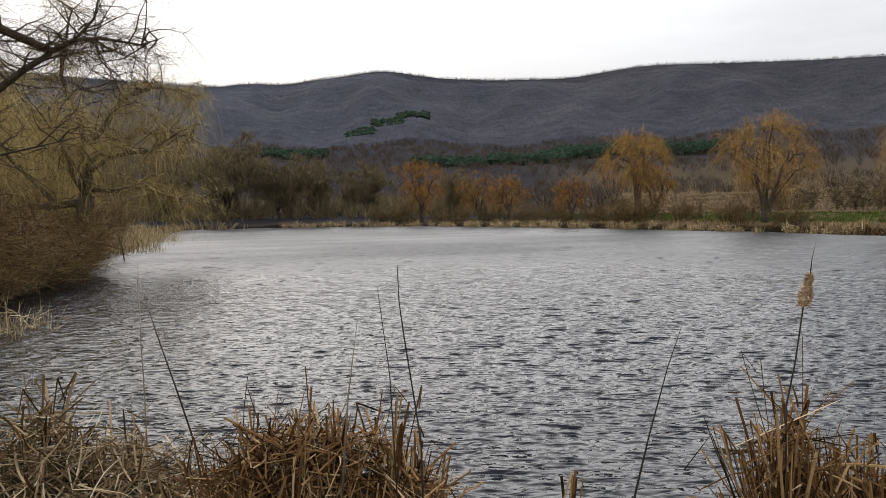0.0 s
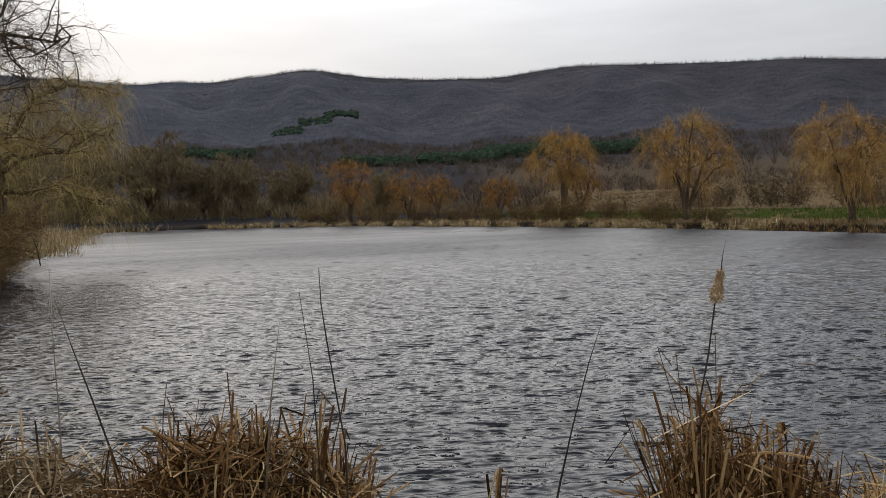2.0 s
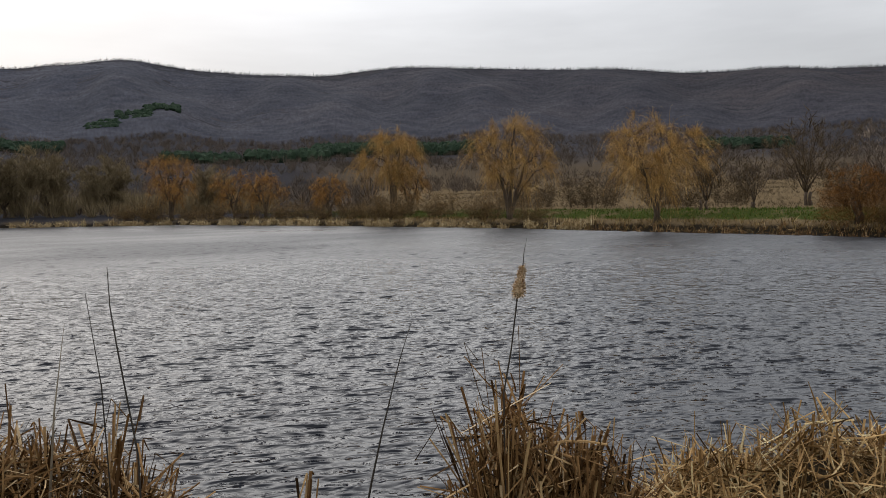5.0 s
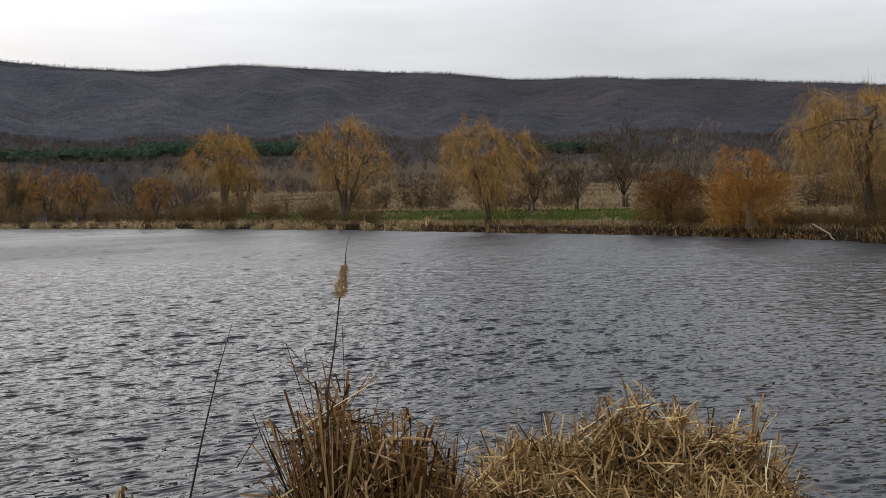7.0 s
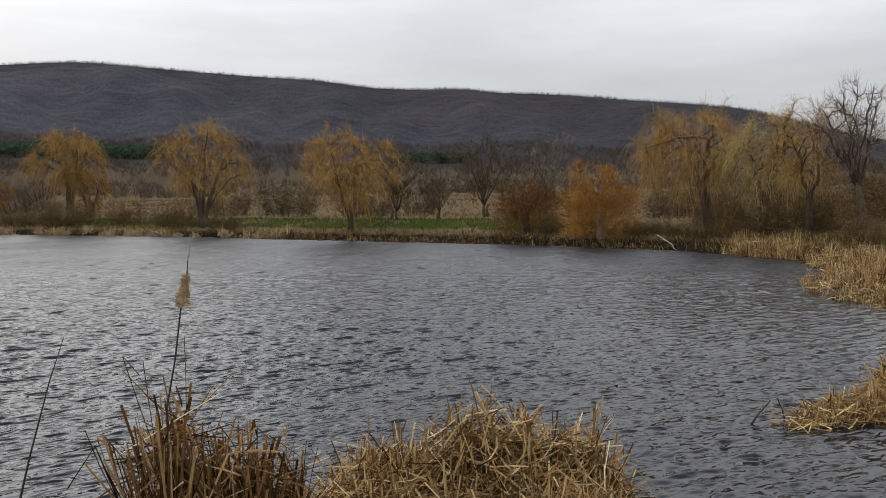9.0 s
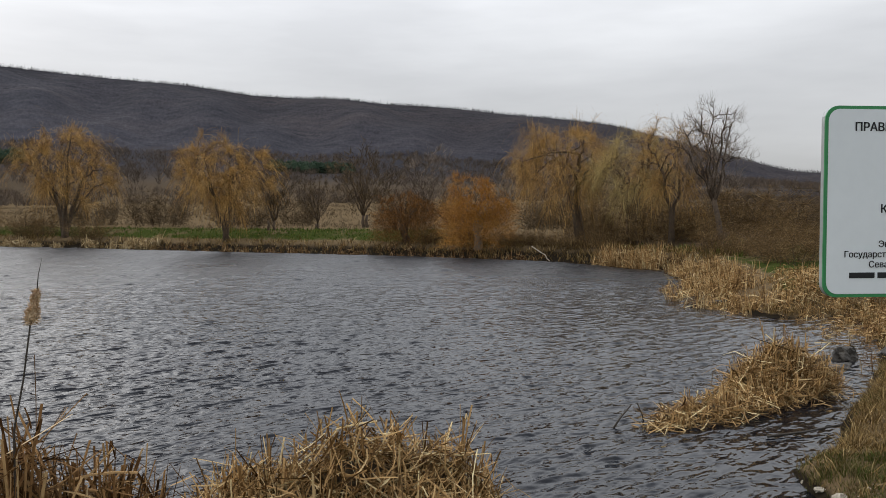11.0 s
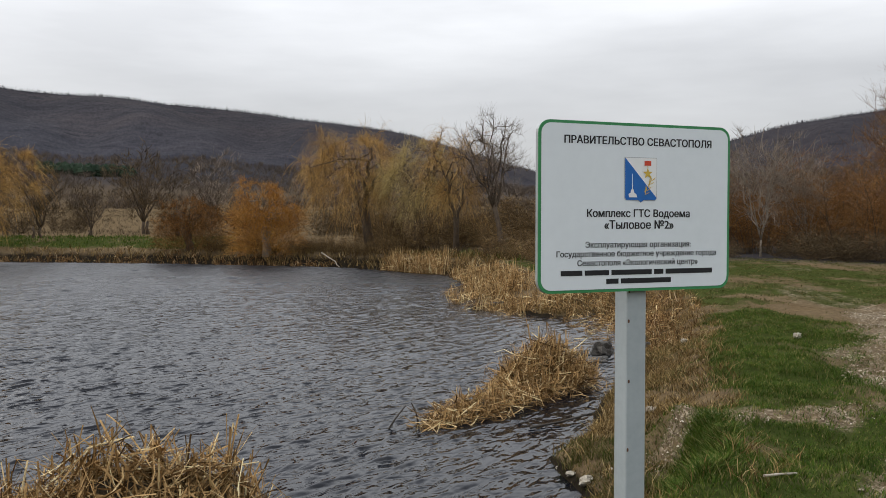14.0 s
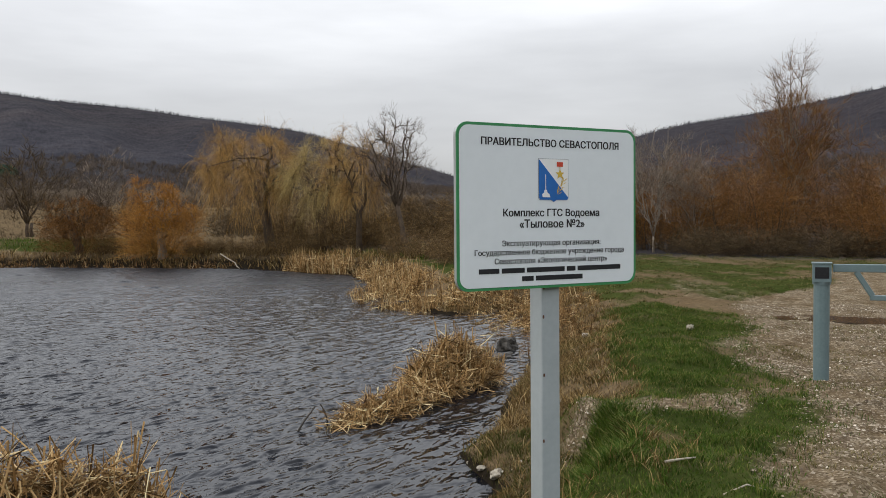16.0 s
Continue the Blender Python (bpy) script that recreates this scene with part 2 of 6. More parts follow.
def canopy_material():
    """Closed leafless canopy seen from afar: stands of slightly different tone tinted with haze, single crowns and a
    grain of branches.
    """
    m, nt, b = fresh("leafless_canopy", 0.95, spec=0.05)
    stand = ramp(nt, noise_of(nt, 0.008, 6, 0.6), [(0.3, (0.024, 0.0245, 0.031)), (0.5, (0.034, 0.033, 0.039)), (0.72, (0.053, 0.047, 0.049))])
    # haze painted into the tone: blue and light towards -x, dark brown towards +x
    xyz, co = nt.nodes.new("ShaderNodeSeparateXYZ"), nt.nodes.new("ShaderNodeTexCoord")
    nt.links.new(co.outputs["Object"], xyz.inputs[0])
    haze_range = nt.nodes.new("ShaderNodeMapRange")
    haze_range.inputs[1].default_value, haze_range.inputs[2].default_value = -350.0, 680.0
    nt.links.new(xyz.outputs["X"], haze_range.inputs[0])
    stand = mixed(nt, 1.0, stand, mixed(nt, haze_range.outputs[0], (0.93, 1.10, 1.32), (0.78, 0.72, 0.70)), "MULTIPLY")
    # crowns stand upright one above another: their pattern runs along the slope and up it, not across the ground
    bearing = nt.nodes.new("ShaderNodeMath")
    bearing.operation = "ARCTAN2"
    nt.links.new(xyz.outputs["X"], bearing.inputs[0])
    nt.links.new(xyz.outputs["Y"], bearing.inputs[1])

    def upright(wide, tall, detail, rough):
        flat = nt.nodes.new("ShaderNodeCombineXYZ")
        for source, k, to in ((bearing.outputs[0], 850.0 / wide, 0), (xyz.outputs["Z"], 1.0 / tall, 1)):
            times = nt.nodes.new("ShaderNodeMath")
            times.operation = "MULTIPLY"
            times.inputs[1].default_value = k
            nt.links.new(source, times.inputs[0])
            nt.links.new(times.outputs[0], flat.inputs[to])
        n = node(nt, "ShaderNodeTexNoise", Scale=1.0, Detail=detail, Roughness=rough)
        nt.links.new(flat.outputs[0], n.inputs[0])
        return n.outputs[0]

    crown = ramp(nt, upright(16.0, 7.0, 4.0, 0.6), [(0.34, (0.74, 0.74, 0.76)), (0.66, (1.24, 1.22, 1.20))])
    grain = ramp(nt, upright(2.6, 4.0, 3.0, 0.65), [(0.34, (0.72, 0.72, 0.74)), (0.66, (1.28, 1.26, 1.24))])
    nt.links.new(mixed(nt, 1.0, mixed(nt, 1.0, stand, crown, "MULTIPLY"), grain, "MULTIPLY"), b.inputs["Base Color"])
    return m


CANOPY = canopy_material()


def water_material():
    m, nt, b = fresh("pond_water", 0.06, spec=0.5)
    b.inputs["IOR"].default_value = 1.33
    b.inputs["Base Color"].default_value = (0.005, 0.006, 0.009, 1)
    co = nt.nodes.new("ShaderNodeTexCoord")

    def layer(scale, turn, squash, detail, rough=0.5, warp=0.0):
        mp = nt.nodes.new("ShaderNodeMapping")
        mp.inputs["Rotation"].default_value = (0, 0, radians(turn))
        mp.inputs["Scale"].default_value = (squash, 1.0, 1.0)
        nt.links.new(co.outputs["Object"], mp.inputs[0])
        n = node(nt, "ShaderNodeTexNoise", Scale=scale, Detail=detail, Roughness=rough, Distortion=warp)
        nt.links.new(mp.outputs[0], n.inputs[0])
        return n.outputs[0]

    # the waves themselves are in the mesh; these are the wavelets that ride on them, and the finest wrinkling
    ride = node(nt, "ShaderNodeBump", Strength=1.0, Distance=RIPPLE)
    nt.links.new(layer(5.4, -14, 0.5, 2.0, 0.55, 0.35), ride.inputs["Height"])
    fine = node(nt, "ShaderNodeBump", Strength=1.0, Distance=0.0025)
    nt.links.new(layer(22.0, -14, 0.5, 3.0, 0.6, 0.2), fine.inputs["Height"])
    nt.links.new(ride.outputs[0], fine.inputs["Normal"])
    nt.links.new(fine.outputs[0], b.inputs["Normal"])
    # wavelets too small for the mesh roughen the open water
    chop = nt.nodes.new("ShaderNodeAttribute")
    chop.attribute_name = "wavelets"
    rough = nt.nodes.new("ShaderNodeMapRange")
    rough.inputs[3].default_value, rough.inputs[4].default_value = 0.03, 0.46
    nt.links.new(chop.outputs["Fac"], rough.inputs[0])
    nt.links.new(rough.outputs[0], b.inputs["Roughness"])
    return m


RIPPLE = 0.075
WATER = water_material()


# ---- geometry helpers ----
class Geo:
    """Collects vertices and faces for one mesh."""

    def __init__(self):
        self.v, self.f = [], []

    def ribbon(self, pts, widths, side, fold=0.0):
        """A strip along pts; fold lifts its middle, which makes a leaf with a keel."""
        n0 = len(self.v)
        cols = 3 if fold else 2
        for i, (p, w) in enumerate(zip(pts, widths)):
            t = (pts[min(i + 1, len(pts) - 1)] - pts[max(i - 1, 0)])
            s = side - t * (side.dot(t) / max(t.length_squared, 1e-9))
            s = s.normalized() if s.length > 1e-6 else Vector((1, 0, 0))
            if fold:
                k = t.cross(s).normalized() * w * fold
                self.v += [p - s * w / 2, p + k, p + s * w / 2]
            else:
                self.v += [p - s * w / 2, p + s * w / 2]
        for i in range(len(pts) - 1):
            for c in range(cols - 1):
                a = n0 + i * cols + c
                self.f.append((a, a + 1, a + cols + 1, a + cols))

    def tube(self, pts, radii, sides=6, cap=True):
        n0 = len(self.v)
        up = Vector((0.31, 0.77, 0.55))
        for i, (p, r) in enumerate(zip(pts, radii)):
            t = (pts[min(i + 1, len(pts) - 1)] - pts[max(i - 1, 0)]).normalized()
            a = t.cross(up)
            a = a.normalized() if a.length > 1e-4 else t.orthogonal().normalized()
            b = t.cross(a)
            for k in range(sides):
                q = 2 * math.pi * k / sides
                self.v.append(p + (a * math.cos(q) + b * math.sin(q)) * r)
        for i in range(len(pts) - 1):
            for k in range(sides):
                a, b = n0 + i * sides + k, n0 + i * sides + (k + 1) % sides
                self.f.append((a, b, b + sides, a + sides))
        if cap:
            self.f.append(tuple(n0 + k for k in reversed(range(sides))))
            self.f.append(tuple(n0 + (len(pts) - 1) * sides + k for k in range(sides)))

    def outline(self, poly, z0, z1, m=None):
        """A plate: a flat outline (x, y) with thickness from z0 to z1, laid by the matrix m."""
        m = m or Matrix()
        n0, n = len(self.v), len(poly)
        self.v += [m @ Vector((x, y, z0)) for x, y in poly] + [m @ Vector((x, y, z1)) for x, y in poly]
        self.f.append(tuple(n0 + k for k in reversed(range(n))))
        self.f.append(tuple(n0 + n + k for k in range(n)))
        for k in range(n):
            j = (k + 1) % n
            self.f.append((n0 + k, n0 + j, n0 + n + j, n0 + n + k))

    def lump(self, centre, size, seed, rings=5, sides=8, rough=0.3):
        """An uneven boulder or mound."""
        n0 = len(self.v)
        for i in range(rings + 1):
            th = math.pi * i / rings
            for k in range(sides):
                q = 2 * math.pi * k / sides
                d = Vector((math.sin(th) * math.cos(q), math.sin(th) * math.sin(q), math.cos(th)))
                r = 1 + rough * noise.noise(d * 1.7 + Vector((seed * 7.3, seed, 0))) + 0.55 * rough * noise.noise(d * 4.3 + Vector((seed, seed * 3.1, 5)))
                self.v.append(Vector(centre) + Vector((d.x * size[0], d.y * size[1], d.z * size[2])) * r)
        for i in range(rings):
            for k in range(sides):
                a, b = n0 + i * sides + k, n0 + i * sides + (k + 1) % sides
                self.f.append((a, a + sides, b + sides, b))

    def mesh(self, name, material, smooth=False):
        me = bpy.data.meshes.new(name)
        me.from_pydata([tuple(v) for v in self.v], [], self.f)
        me.materials.append(material)
        if smooth:
            me.polygons.foreach_set("use_smooth", [True] * len(me.polygons))
        me.update()
        return me


def mesh_of(name, co, faces, material):
    """A mesh from an array of points and an array of triangles or quads."""
    faces = np.asarray(faces, np.int32)
    me = bpy.data.meshes.new(name)
    me.vertices.add(len(co))
    me.vertices.foreach_set("co", np.asarray(co, np.float32).ravel())
    me.loops.add(faces.size)
    me.loops.foreach_set("vertex_index", faces.ravel())
    me.polygons.add(len(faces))
    me.polygons.foreach_set("loop_start", np.arange(0, faces.size, faces.shape[1], dtype=np.int32))
    me.materials.append(material)
    me.update(calc_edges=True)
    return me


class Strands:
    """Many thin strips for one mesh: twigs, grass and reed leaves, all grown at once."""

    def __init__(self, seed):
        self.rng, self.v, self.f, self.n = np.random.default_rng(seed), [], [], 0

    def grow(self, start, way, length, width, steps=4, wander=0.15, lift=0.0, tip=0.25, floor=None, flat=False):
        """Strips that leave start along way; lift bends them up, or down where it is negative; floor: the height they never pass."""
        rng, n = self.rng, len(start)
        if n == 0:
            return None
        one = lambda v: v / np.maximum(np.linalg.norm(v, axis=1), 1e-9)[:, None]
        p, d = np.array(start, float), one(np.array(way, float))
        side = rng.normal(0, 1, (n, 3)) * ((1, 1, 0.15) if flat else (1, 1, 1))
        step, rows = (np.broadcast_to(length, n) / steps)[:, None], []
        width, lift = np.broadcast_to(width, n)[:, None], np.broadcast_to(lift, n)
        for i in range(steps + 1):
            w = width * (1.0 if i < steps * 0.5 else 1 - (1 - tip) * (i - steps * 0.5) / (steps * 0.5))
            s = one(side - d * (side * d).sum(1)[:, None]) * w / 2
            rows += [p - s, p + s]
            d = d + rng.normal(0, wander, (n, 3))
            d[:, 2] += lift
            d = one(d)
            p = p + d * step
            if floor is not None:
                p[:, 2] = np.maximum(p[:, 2], floor)
        per = 2 * (steps + 1)
        self.v.append(np.stack(rows, 1).reshape(-1, 3))
        quad = np.array([(2 * i, 2 * i + 1, 2 * i + 3, 2 * i + 2) for i in range(steps)])
        self.f.append((quad[None] + self.n + per * np.arange(n)[:, None, None]).reshape(-1, 4))
        self.n += per * n
        return p

    def mesh(self, name, material, smooth=False):
        return mesh_of(name, np.concatenate(self.v), np.concatenate(self.f), material)


def part(name, geo, material, parent, label="", smooth=False, kind=""):
    ob = new(name, geo if isinstance(geo, bpy.types.Mesh) else geo.mesh(name, material, smooth))
    ob.parent = parent
    return tagged(ob, label=label, kind=kind)


def thing(name, place, label, category, group="", kind="", turn=0.0):
    ob = new(name)
    ob.empty_display_size = 0.2
    ob.matrix_world = pose(*place, 0, 0, turn)
    return tagged(ob, label, category, group, kind)


def V(x, y, z=0.0):
    return Vector((x, y, z))


# ---- the lie of the land ----
POND = [(-5.2, 4.2), (-8.6, 10), (-11.0, 20), (-12.9, 27), (-17.8, 42.7), (-24, 64), (-33, 98), (-36, 111), (-26, 116), (-14, 111.5),
        (-1.7, 105.6), (7.3, 90), (14.4, 77.8), (23, 59), (27.2, 44.4), (31, 33), (32.3, 23.5), (31.2, 19.3), (29.4, 14.8),
        (25, 11.2), (18.6, 8.2), (17.3, 6.6), (18.8, 5.3), (15.6, 4.1), (13.6, 3.45), (12, 3.15), (9.5, 2.7), (8.05, 2.3),
        (7.1, 2.42), (6.5, 1.93), (6.1, 1.62), (5.2, 1.75), (4.2, 2.5), (2, 3.0), (0, 3.1), (-2.2, 3.4)]
RIDGE = [(-180, 6), (-100, 7), (-40, 8.8), (-26, 8.9), (-17, 8.5), (-15.1, 8.4), (-13.1, 8.72), (-10.8, 8.6), (-8.5, 8.98), (-6.6, 9.14), (-5.4, 9.46),
         (-3.4, 9.54), (-1.9, 9.26), (0, 8.98), (4.2, 8.74), (9.2, 8.7), (11.3, 9.0), (14.5, 9.28), (18.4, 9.12), (23.8, 8.86), (29.1, 8.65), (31, 8.42),
         (33.1, 8.14), (36.5, 8.05), (39.1, 8.1), (41.8, 7.78), (45.6, 7.6), (47.8, 7.4), (51.3, 6.98), (54, 6.75), (58.1, 6.2), (61.3, 5.26), (65.1, 4.1),
         (69.7, 2.8), (74, 2.6), (78.5, 4.9), (81.2, 5.65), (83.8, 6.27), (87.4, 6.66), (90.1, 6.98), (93.4, 7.52), (96.2, 7.94), (100, 8.6), (140, 7), (180, 6)]
RIDGE_R = 1150.0
_px, _py = np.array(POND).T
_qx, _qy = np.roll(_px, -1), np.roll(_py, -1)


def shore_distance(x, y):
    """Metres to the pond's edge, negative over the water; x and y are arrays."""
    x, y = np.atleast_1d(np.asarray(x, float)), np.atleast_1d(np.asarray(y, float))
    best, inside = np.full(x.shape, 1e9), np.zeros(x.shape, bool)
    for ax, ay, bx, by in zip(_px, _py, _qx, _qy):
        ex, ey = bx - ax, by - ay
        k = np.clip(((x - ax) * ex + (y - ay) * ey) / (ex * ex + ey * ey), 0, 1)
        best = np.minimum(best, np.hypot(x - ax - k * ex, y - ay - k * ey))
        cross = (ay > y) != (by > y)
        with np.errstate(divide="ignore", invalid="ignore"):
            inside ^= cross & (x < (bx - ax) * (y - ay) / (by - ay) + ax)
    return np.where(inside, -best, best)


def ease(x, a, b):
    k = np.clip((x - a) / (b - a), 0, 1)
    return k * k * (3 - 2 * k)


def wobble(x, y, scale, seed=0):
    """A cheap smooth unevenness, about -1 to 1."""
    a, b = x / scale, y / scale
    return (np.sin(a * 1.7 + b * 0.6 + seed) + np.sin(-a * 0.9 + b * 1.9 + 2.1 * seed) + np.sin(a * 2.9 - b * 2.3 + 0.7 * seed) * 0.6
            + np.sin(a * 4.7 + b * 3.1 + 1.3 * seed) * 0.4) / 3


def ridge_angle(az):
    a, e = np.array(RIDGE).T
    smooth = sum(np.interp(az + d, a, e) for d in (-0.9, -0.45, 0, 0.45, 0.9)) / 5
    return smooth


def value_noise(x, y, seed=0):
    """Smooth random unevenness on a grid of cells one unit wide, 0 to 1."""
    table = np.random.default_rng(900 + seed).random((256, 256))
    i, j = np.floor(x).astype(int), np.floor(y).astype(int)
    u, v = x - i, y - j
    u, v = u * u * (3 - 2 * u), v * v * (3 - 2 * v)
    i0, i1, j0, j1 = i % 256, (i + 1) % 256, j % 256, (j + 1) % 256
    return (table[i0, j0] * (1 - u) + table[i1, j0] * u) * (1 - v) + (table[i0, j1] * (1 - u) + table[i1, j1] * u) * v


def land(x, y):
    """The height of the ground above the water."""
    x, y = np.atleast_1d(np.asarray(x, float)), np.atleast_1d(np.asarray(y, float))
    d = shore_distance(x, y) + 0.12 * wobble(x, y, 0.9, 2)
    r, az = np.hypot(x, y), np.degrees(np.arctan2(x, y))
    near = np.maximum(1 - ease(r, 22, 40), ease(az, 68, 76) * (1 - ease(r, 60, 90)))
    bank = np.where(d < 0, np.maximum(d * 0.35, -0.8), near * (0.50 * ease(d, -0.1, 1.8) + 0.06 * ease(d, 0, 0.15))
                    + (1 - near) * (0.62 * ease(d, 0, 1.4) + 0.55 * ease(d, 1.5, 6.0)))
    # an eroded step above a low grassy ledge, where the path comes down to the water
    ledge = near * (1 - ease(x, 7.0, 8.0)) * ease(x, 4.2, 5.0) * (y > 0)
    bank = np.where(d > 0, bank * (1 - ledge) + ledge * (0.15 * ease(d, -0.1, 0.25) + 0.38 * ease(d, 0.72, 1.0)), bank)
    bank = bank - 0.09 * ease(r, 4.5, 8.5) * ease(az, 82, 90) * (1 - ease(r, 60, 90)) * (d > 0)
    rise = 0.030 * np.clip(d - 14, 0, 400) * ease(r, 45, 120) * (1 - 0.75 * ease(az, 62, 76))
    hill = (np.tan(np.radians(ridge_angle(az))) * RIDGE_R + 2.0 - 9.0)
    s = np.clip((r - 260) / (RIDGE_R - 260), 0, 1)
    folds = 1 + 0.09 * np.sin(az * 0.55 + r / 210) * np.sin(math.pi * s) + 0.035 * np.sin(az * 1.25 - r / 130 + 1) * np.sin(math.pi * s)
    up = hill * s ** 1.25 * folds
    up = np.where(r > RIDGE_R, hill * (1 - 0.6 * ease(r, RIDGE_R, 3200)), up)
    rise = rise * (1 - ease(r, 300, RIDGE_R)) + 0 * r
    rise = np.where(r > 300, np.maximum(rise, 9.0 * ease(r, 200, 320)), rise)
    rough = (0.045 * wobble(x, y, 0.7, 1) + 0.10 * (value_noise(x / 0.33, y / 0.33, 4) - 0.5) + 0.05 * (value_noise(x / 0.13, y / 0.13, 5) - 0.5)) * ease(d, 0.1, 1.0) * (1 - ease(r, 25, 60)) + 0.25 * wobble(x, y, 9, 4) * ease(d, 4, 14) * ease(r, 40, 90)
    hollow = np.exp(-((x - 15.0) / 0.8) ** 2 - ((y + 1.7) / 1.9) ** 2)
    return bank + rise + up + rough * (1 - hollow) - 0.03 * hollow


def height(x, y):
    return float(land(x, y)[0])


def gravel_at(x, y):
    """How much bare gravel lies at a place: the track that passes the barrier."""
    edge = -0.15 + 0.95 * ease(x, 9.2, 12.4) - 0.15 * ease(x, 5, 8) - 2.2 * ease(x, 17, 24)
    g = ease(edge - y + 0.55 * wobble(x, y, 1.6, 3), -0.25, 0.6) * ease(x, 3.5, 5.5) * (1 - ease(x, 26, 34))
    path = np.exp(-((x - 7.6 + 0.9 * (y - 0.6) + 0.25 * wobble(x, y, 0.7, 2)) / 0.46) ** 2) * ease(y, -0.8, 0.2) * (1 - ease(y, 1.3, 2.0))
    worn = 0.55 * ease(wobble(x * 0.5, y * 1.5, 1.9, 11), 0.22, 0.55) * 0.8 * ease(x, 10.5, 13) * (1 - ease(x, 30, 37)) * ease(5 - y, 0, 2)
    return np.clip(np.maximum(np.maximum(g, worn), 0.9 * path), 0, 1)


def green_at(x, y):
    """How green the grass is."""
    r, az = np.hypot(x, y), np.degrees(np.arctan2(x, y))
    d = shore_distance(x, y)
    start = 0.15 + 0.75 * ease(x, 6.8, 8.2) + 0.15 * wobble(x, y, 0.5, 3)
    near = ease(d, start, start + 0.5) * (1 - ease(r, 30, 45))
    far = ease(d, 1.5, 3.0) * (1 - ease(d, 7, 12)) * ease(az, 1, 8) * (1 - ease(az, 44, 50)) * ease(r, 35, 45) * (1 - ease(r, 105, 120))
    far = far + 0.8 * ease(d, 4.0, 6.0) * (1 - ease(d, 9, 14)) * (1 - ease(az, -6, 4)) * ease(r, 60, 80)
    return np.clip(near + far, 0, 1) * np.clip(0.66 + 0.5 * wobble(x, y, 2.3, 5) + 0.35 * wobble(x, y, 0.7, 8), 0, 1)


def ground_material():
    m, nt, b = fresh("ground_cover", 0.95, spec=0.0)

    def mask(name):
        a = nt.nodes.new("ShaderNodeAttribute")
        a.attribute_name = name
        return a.outputs["Fac"]

    big, mid, fine = noise_of(nt, 0.35, 5), noise_of(nt, 3.0, 6), noise_of(nt, 34.0, 8, 0.75)
    peb = node(nt, "ShaderNodeTexVoronoi", Scale=55.0)
    co = nt.nodes.new("ShaderNodeTexCoord")
    nt.links.new(co.outputs["Object"], peb.inputs[0])
    dirt = mixed(nt, 0.5, ramp(nt, mid, [(0.3, (0.060, 0.040, 0.020)), (0.7, (0.165, 0.115, 0.062))]), ramp(nt, fine, [(0.3, (0.030, 0.019, 0.009)), (0.75, (0.24, 0.172, 0.095))]))
    stones = ramp(nt, peb.outputs["Color"], [(0.0, (0.060, 0.044, 0.026)), (0.5, (0.16, 0.122, 0.078)), (1.0, (0.42, 0.355, 0.26))])
    gravel = mixed(nt, ramp(nt, mid, [(0.36, (0.2, 0.2, 0.2)), (0.58, (0.95, 0.95, 0.95))]), dirt, stones)
    turf = mixed(nt, 0.5, ramp(nt, fine, [(0.3, (0.020, 0.028, 0.008)), (0.7, (0.062, 0.074, 0.020))]), ramp(nt, mid, [(0.35, (0.030, 0.046, 0.010)), (0.7, (0.082, 0.088, 0.028))]))
    dry = mixed(nt, 0.5, ramp(nt, big, [(0.3, (0.105, 0.075, 0.042)), (0.7, (0.20, 0.150, 0.092))]), ramp(nt, fine, [(0.3, (0.055, 0.038, 0.021)), (0.7, (0.19, 0.138, 0.078))]))
    # leafless woods on the slopes: broad stands with a haze blue in their colour, single crowns and brushwood
    stand = ramp(nt, noise_of(nt, 0.007, 6, 0.6), [(0.3, (0.036, 0.036, 0.041)), (0.5, (0.044, 0.043, 0.048)), (0.72, (0.060, 0.056, 0.059))])
    crown = ramp(nt, noise_of(nt, 0.10, 5, 0.65), [(0.3, (0.74, 0.74, 0.75)), (0.7, (1.2, 1.19, 1.17))])
    wood = mixed(nt, 1.0, stand, crown, "MULTIPLY")
    bare = mixed(nt, ramp(nt, mid, [(0.4, (0, 0, 0)), (0.66, (1, 1, 1))]), dry, dirt)

    def ragged(name, spread):
        a = nt.nodes.new("ShaderNodeMath")
        a.operation = "MULTIPLY_ADD"
        nt.links.new(mid, a.inputs[0])
        a.inputs[1].default_value = spread
        nt.links.new(mask(name), a.inputs[2])
        r = nt.nodes.new("ShaderNodeMapRange")
        r.inputs[1].default_value, r.inputs[2].default_value = 0.35 + spread / 2, 0.65 + spread / 2
        nt.links.new(a.outputs[0], r.inputs[0])
        return r.outputs[0]

    c = mixed(nt, ragged("green", 0.9), bare, turf)
    c = mixed(nt, ragged("gravel", 0.7), c, gravel)
    c = mixed(nt, ragged("mud", 0.3), c, (0.020, 0.016, 0.011))
    c = mixed(nt, mask("wood"), c, wood)
    speck = ramp(nt, noise_of(nt, 8.0, 9, 0.75), [(0.3, (0.58, 0.58, 0.58)), (0.5, (0.95, 0.95, 0.95)), (0.72, (1.5, 1.48, 1.42))])
    c = mixed(nt, 0.85, c, mixed(nt, 1.0, c, speck, "MULTIPLY"))
    c = mixed(nt, mask("wood"), c, wood)
    nt.links.new(c, b.inputs["Base Color"])
    b1_ = node(nt, "ShaderNodeBump", Strength=0.6, Distance=0.02)
    nt.links.new(fine, b1_.inputs["Height"])
    b2_ = node(nt, "ShaderNodeBump", Strength=0.22, Distance=4.0)
    nt.links.new(noise_of(nt, 0.09, 5, 0.65), b2_.inputs["Height"])
    nt.links.new(b1_.outputs[0], b2_.inputs["Normal"])
    far = nt.nodes.new("ShaderNodeMix")
    far.data_type = "VECTOR"
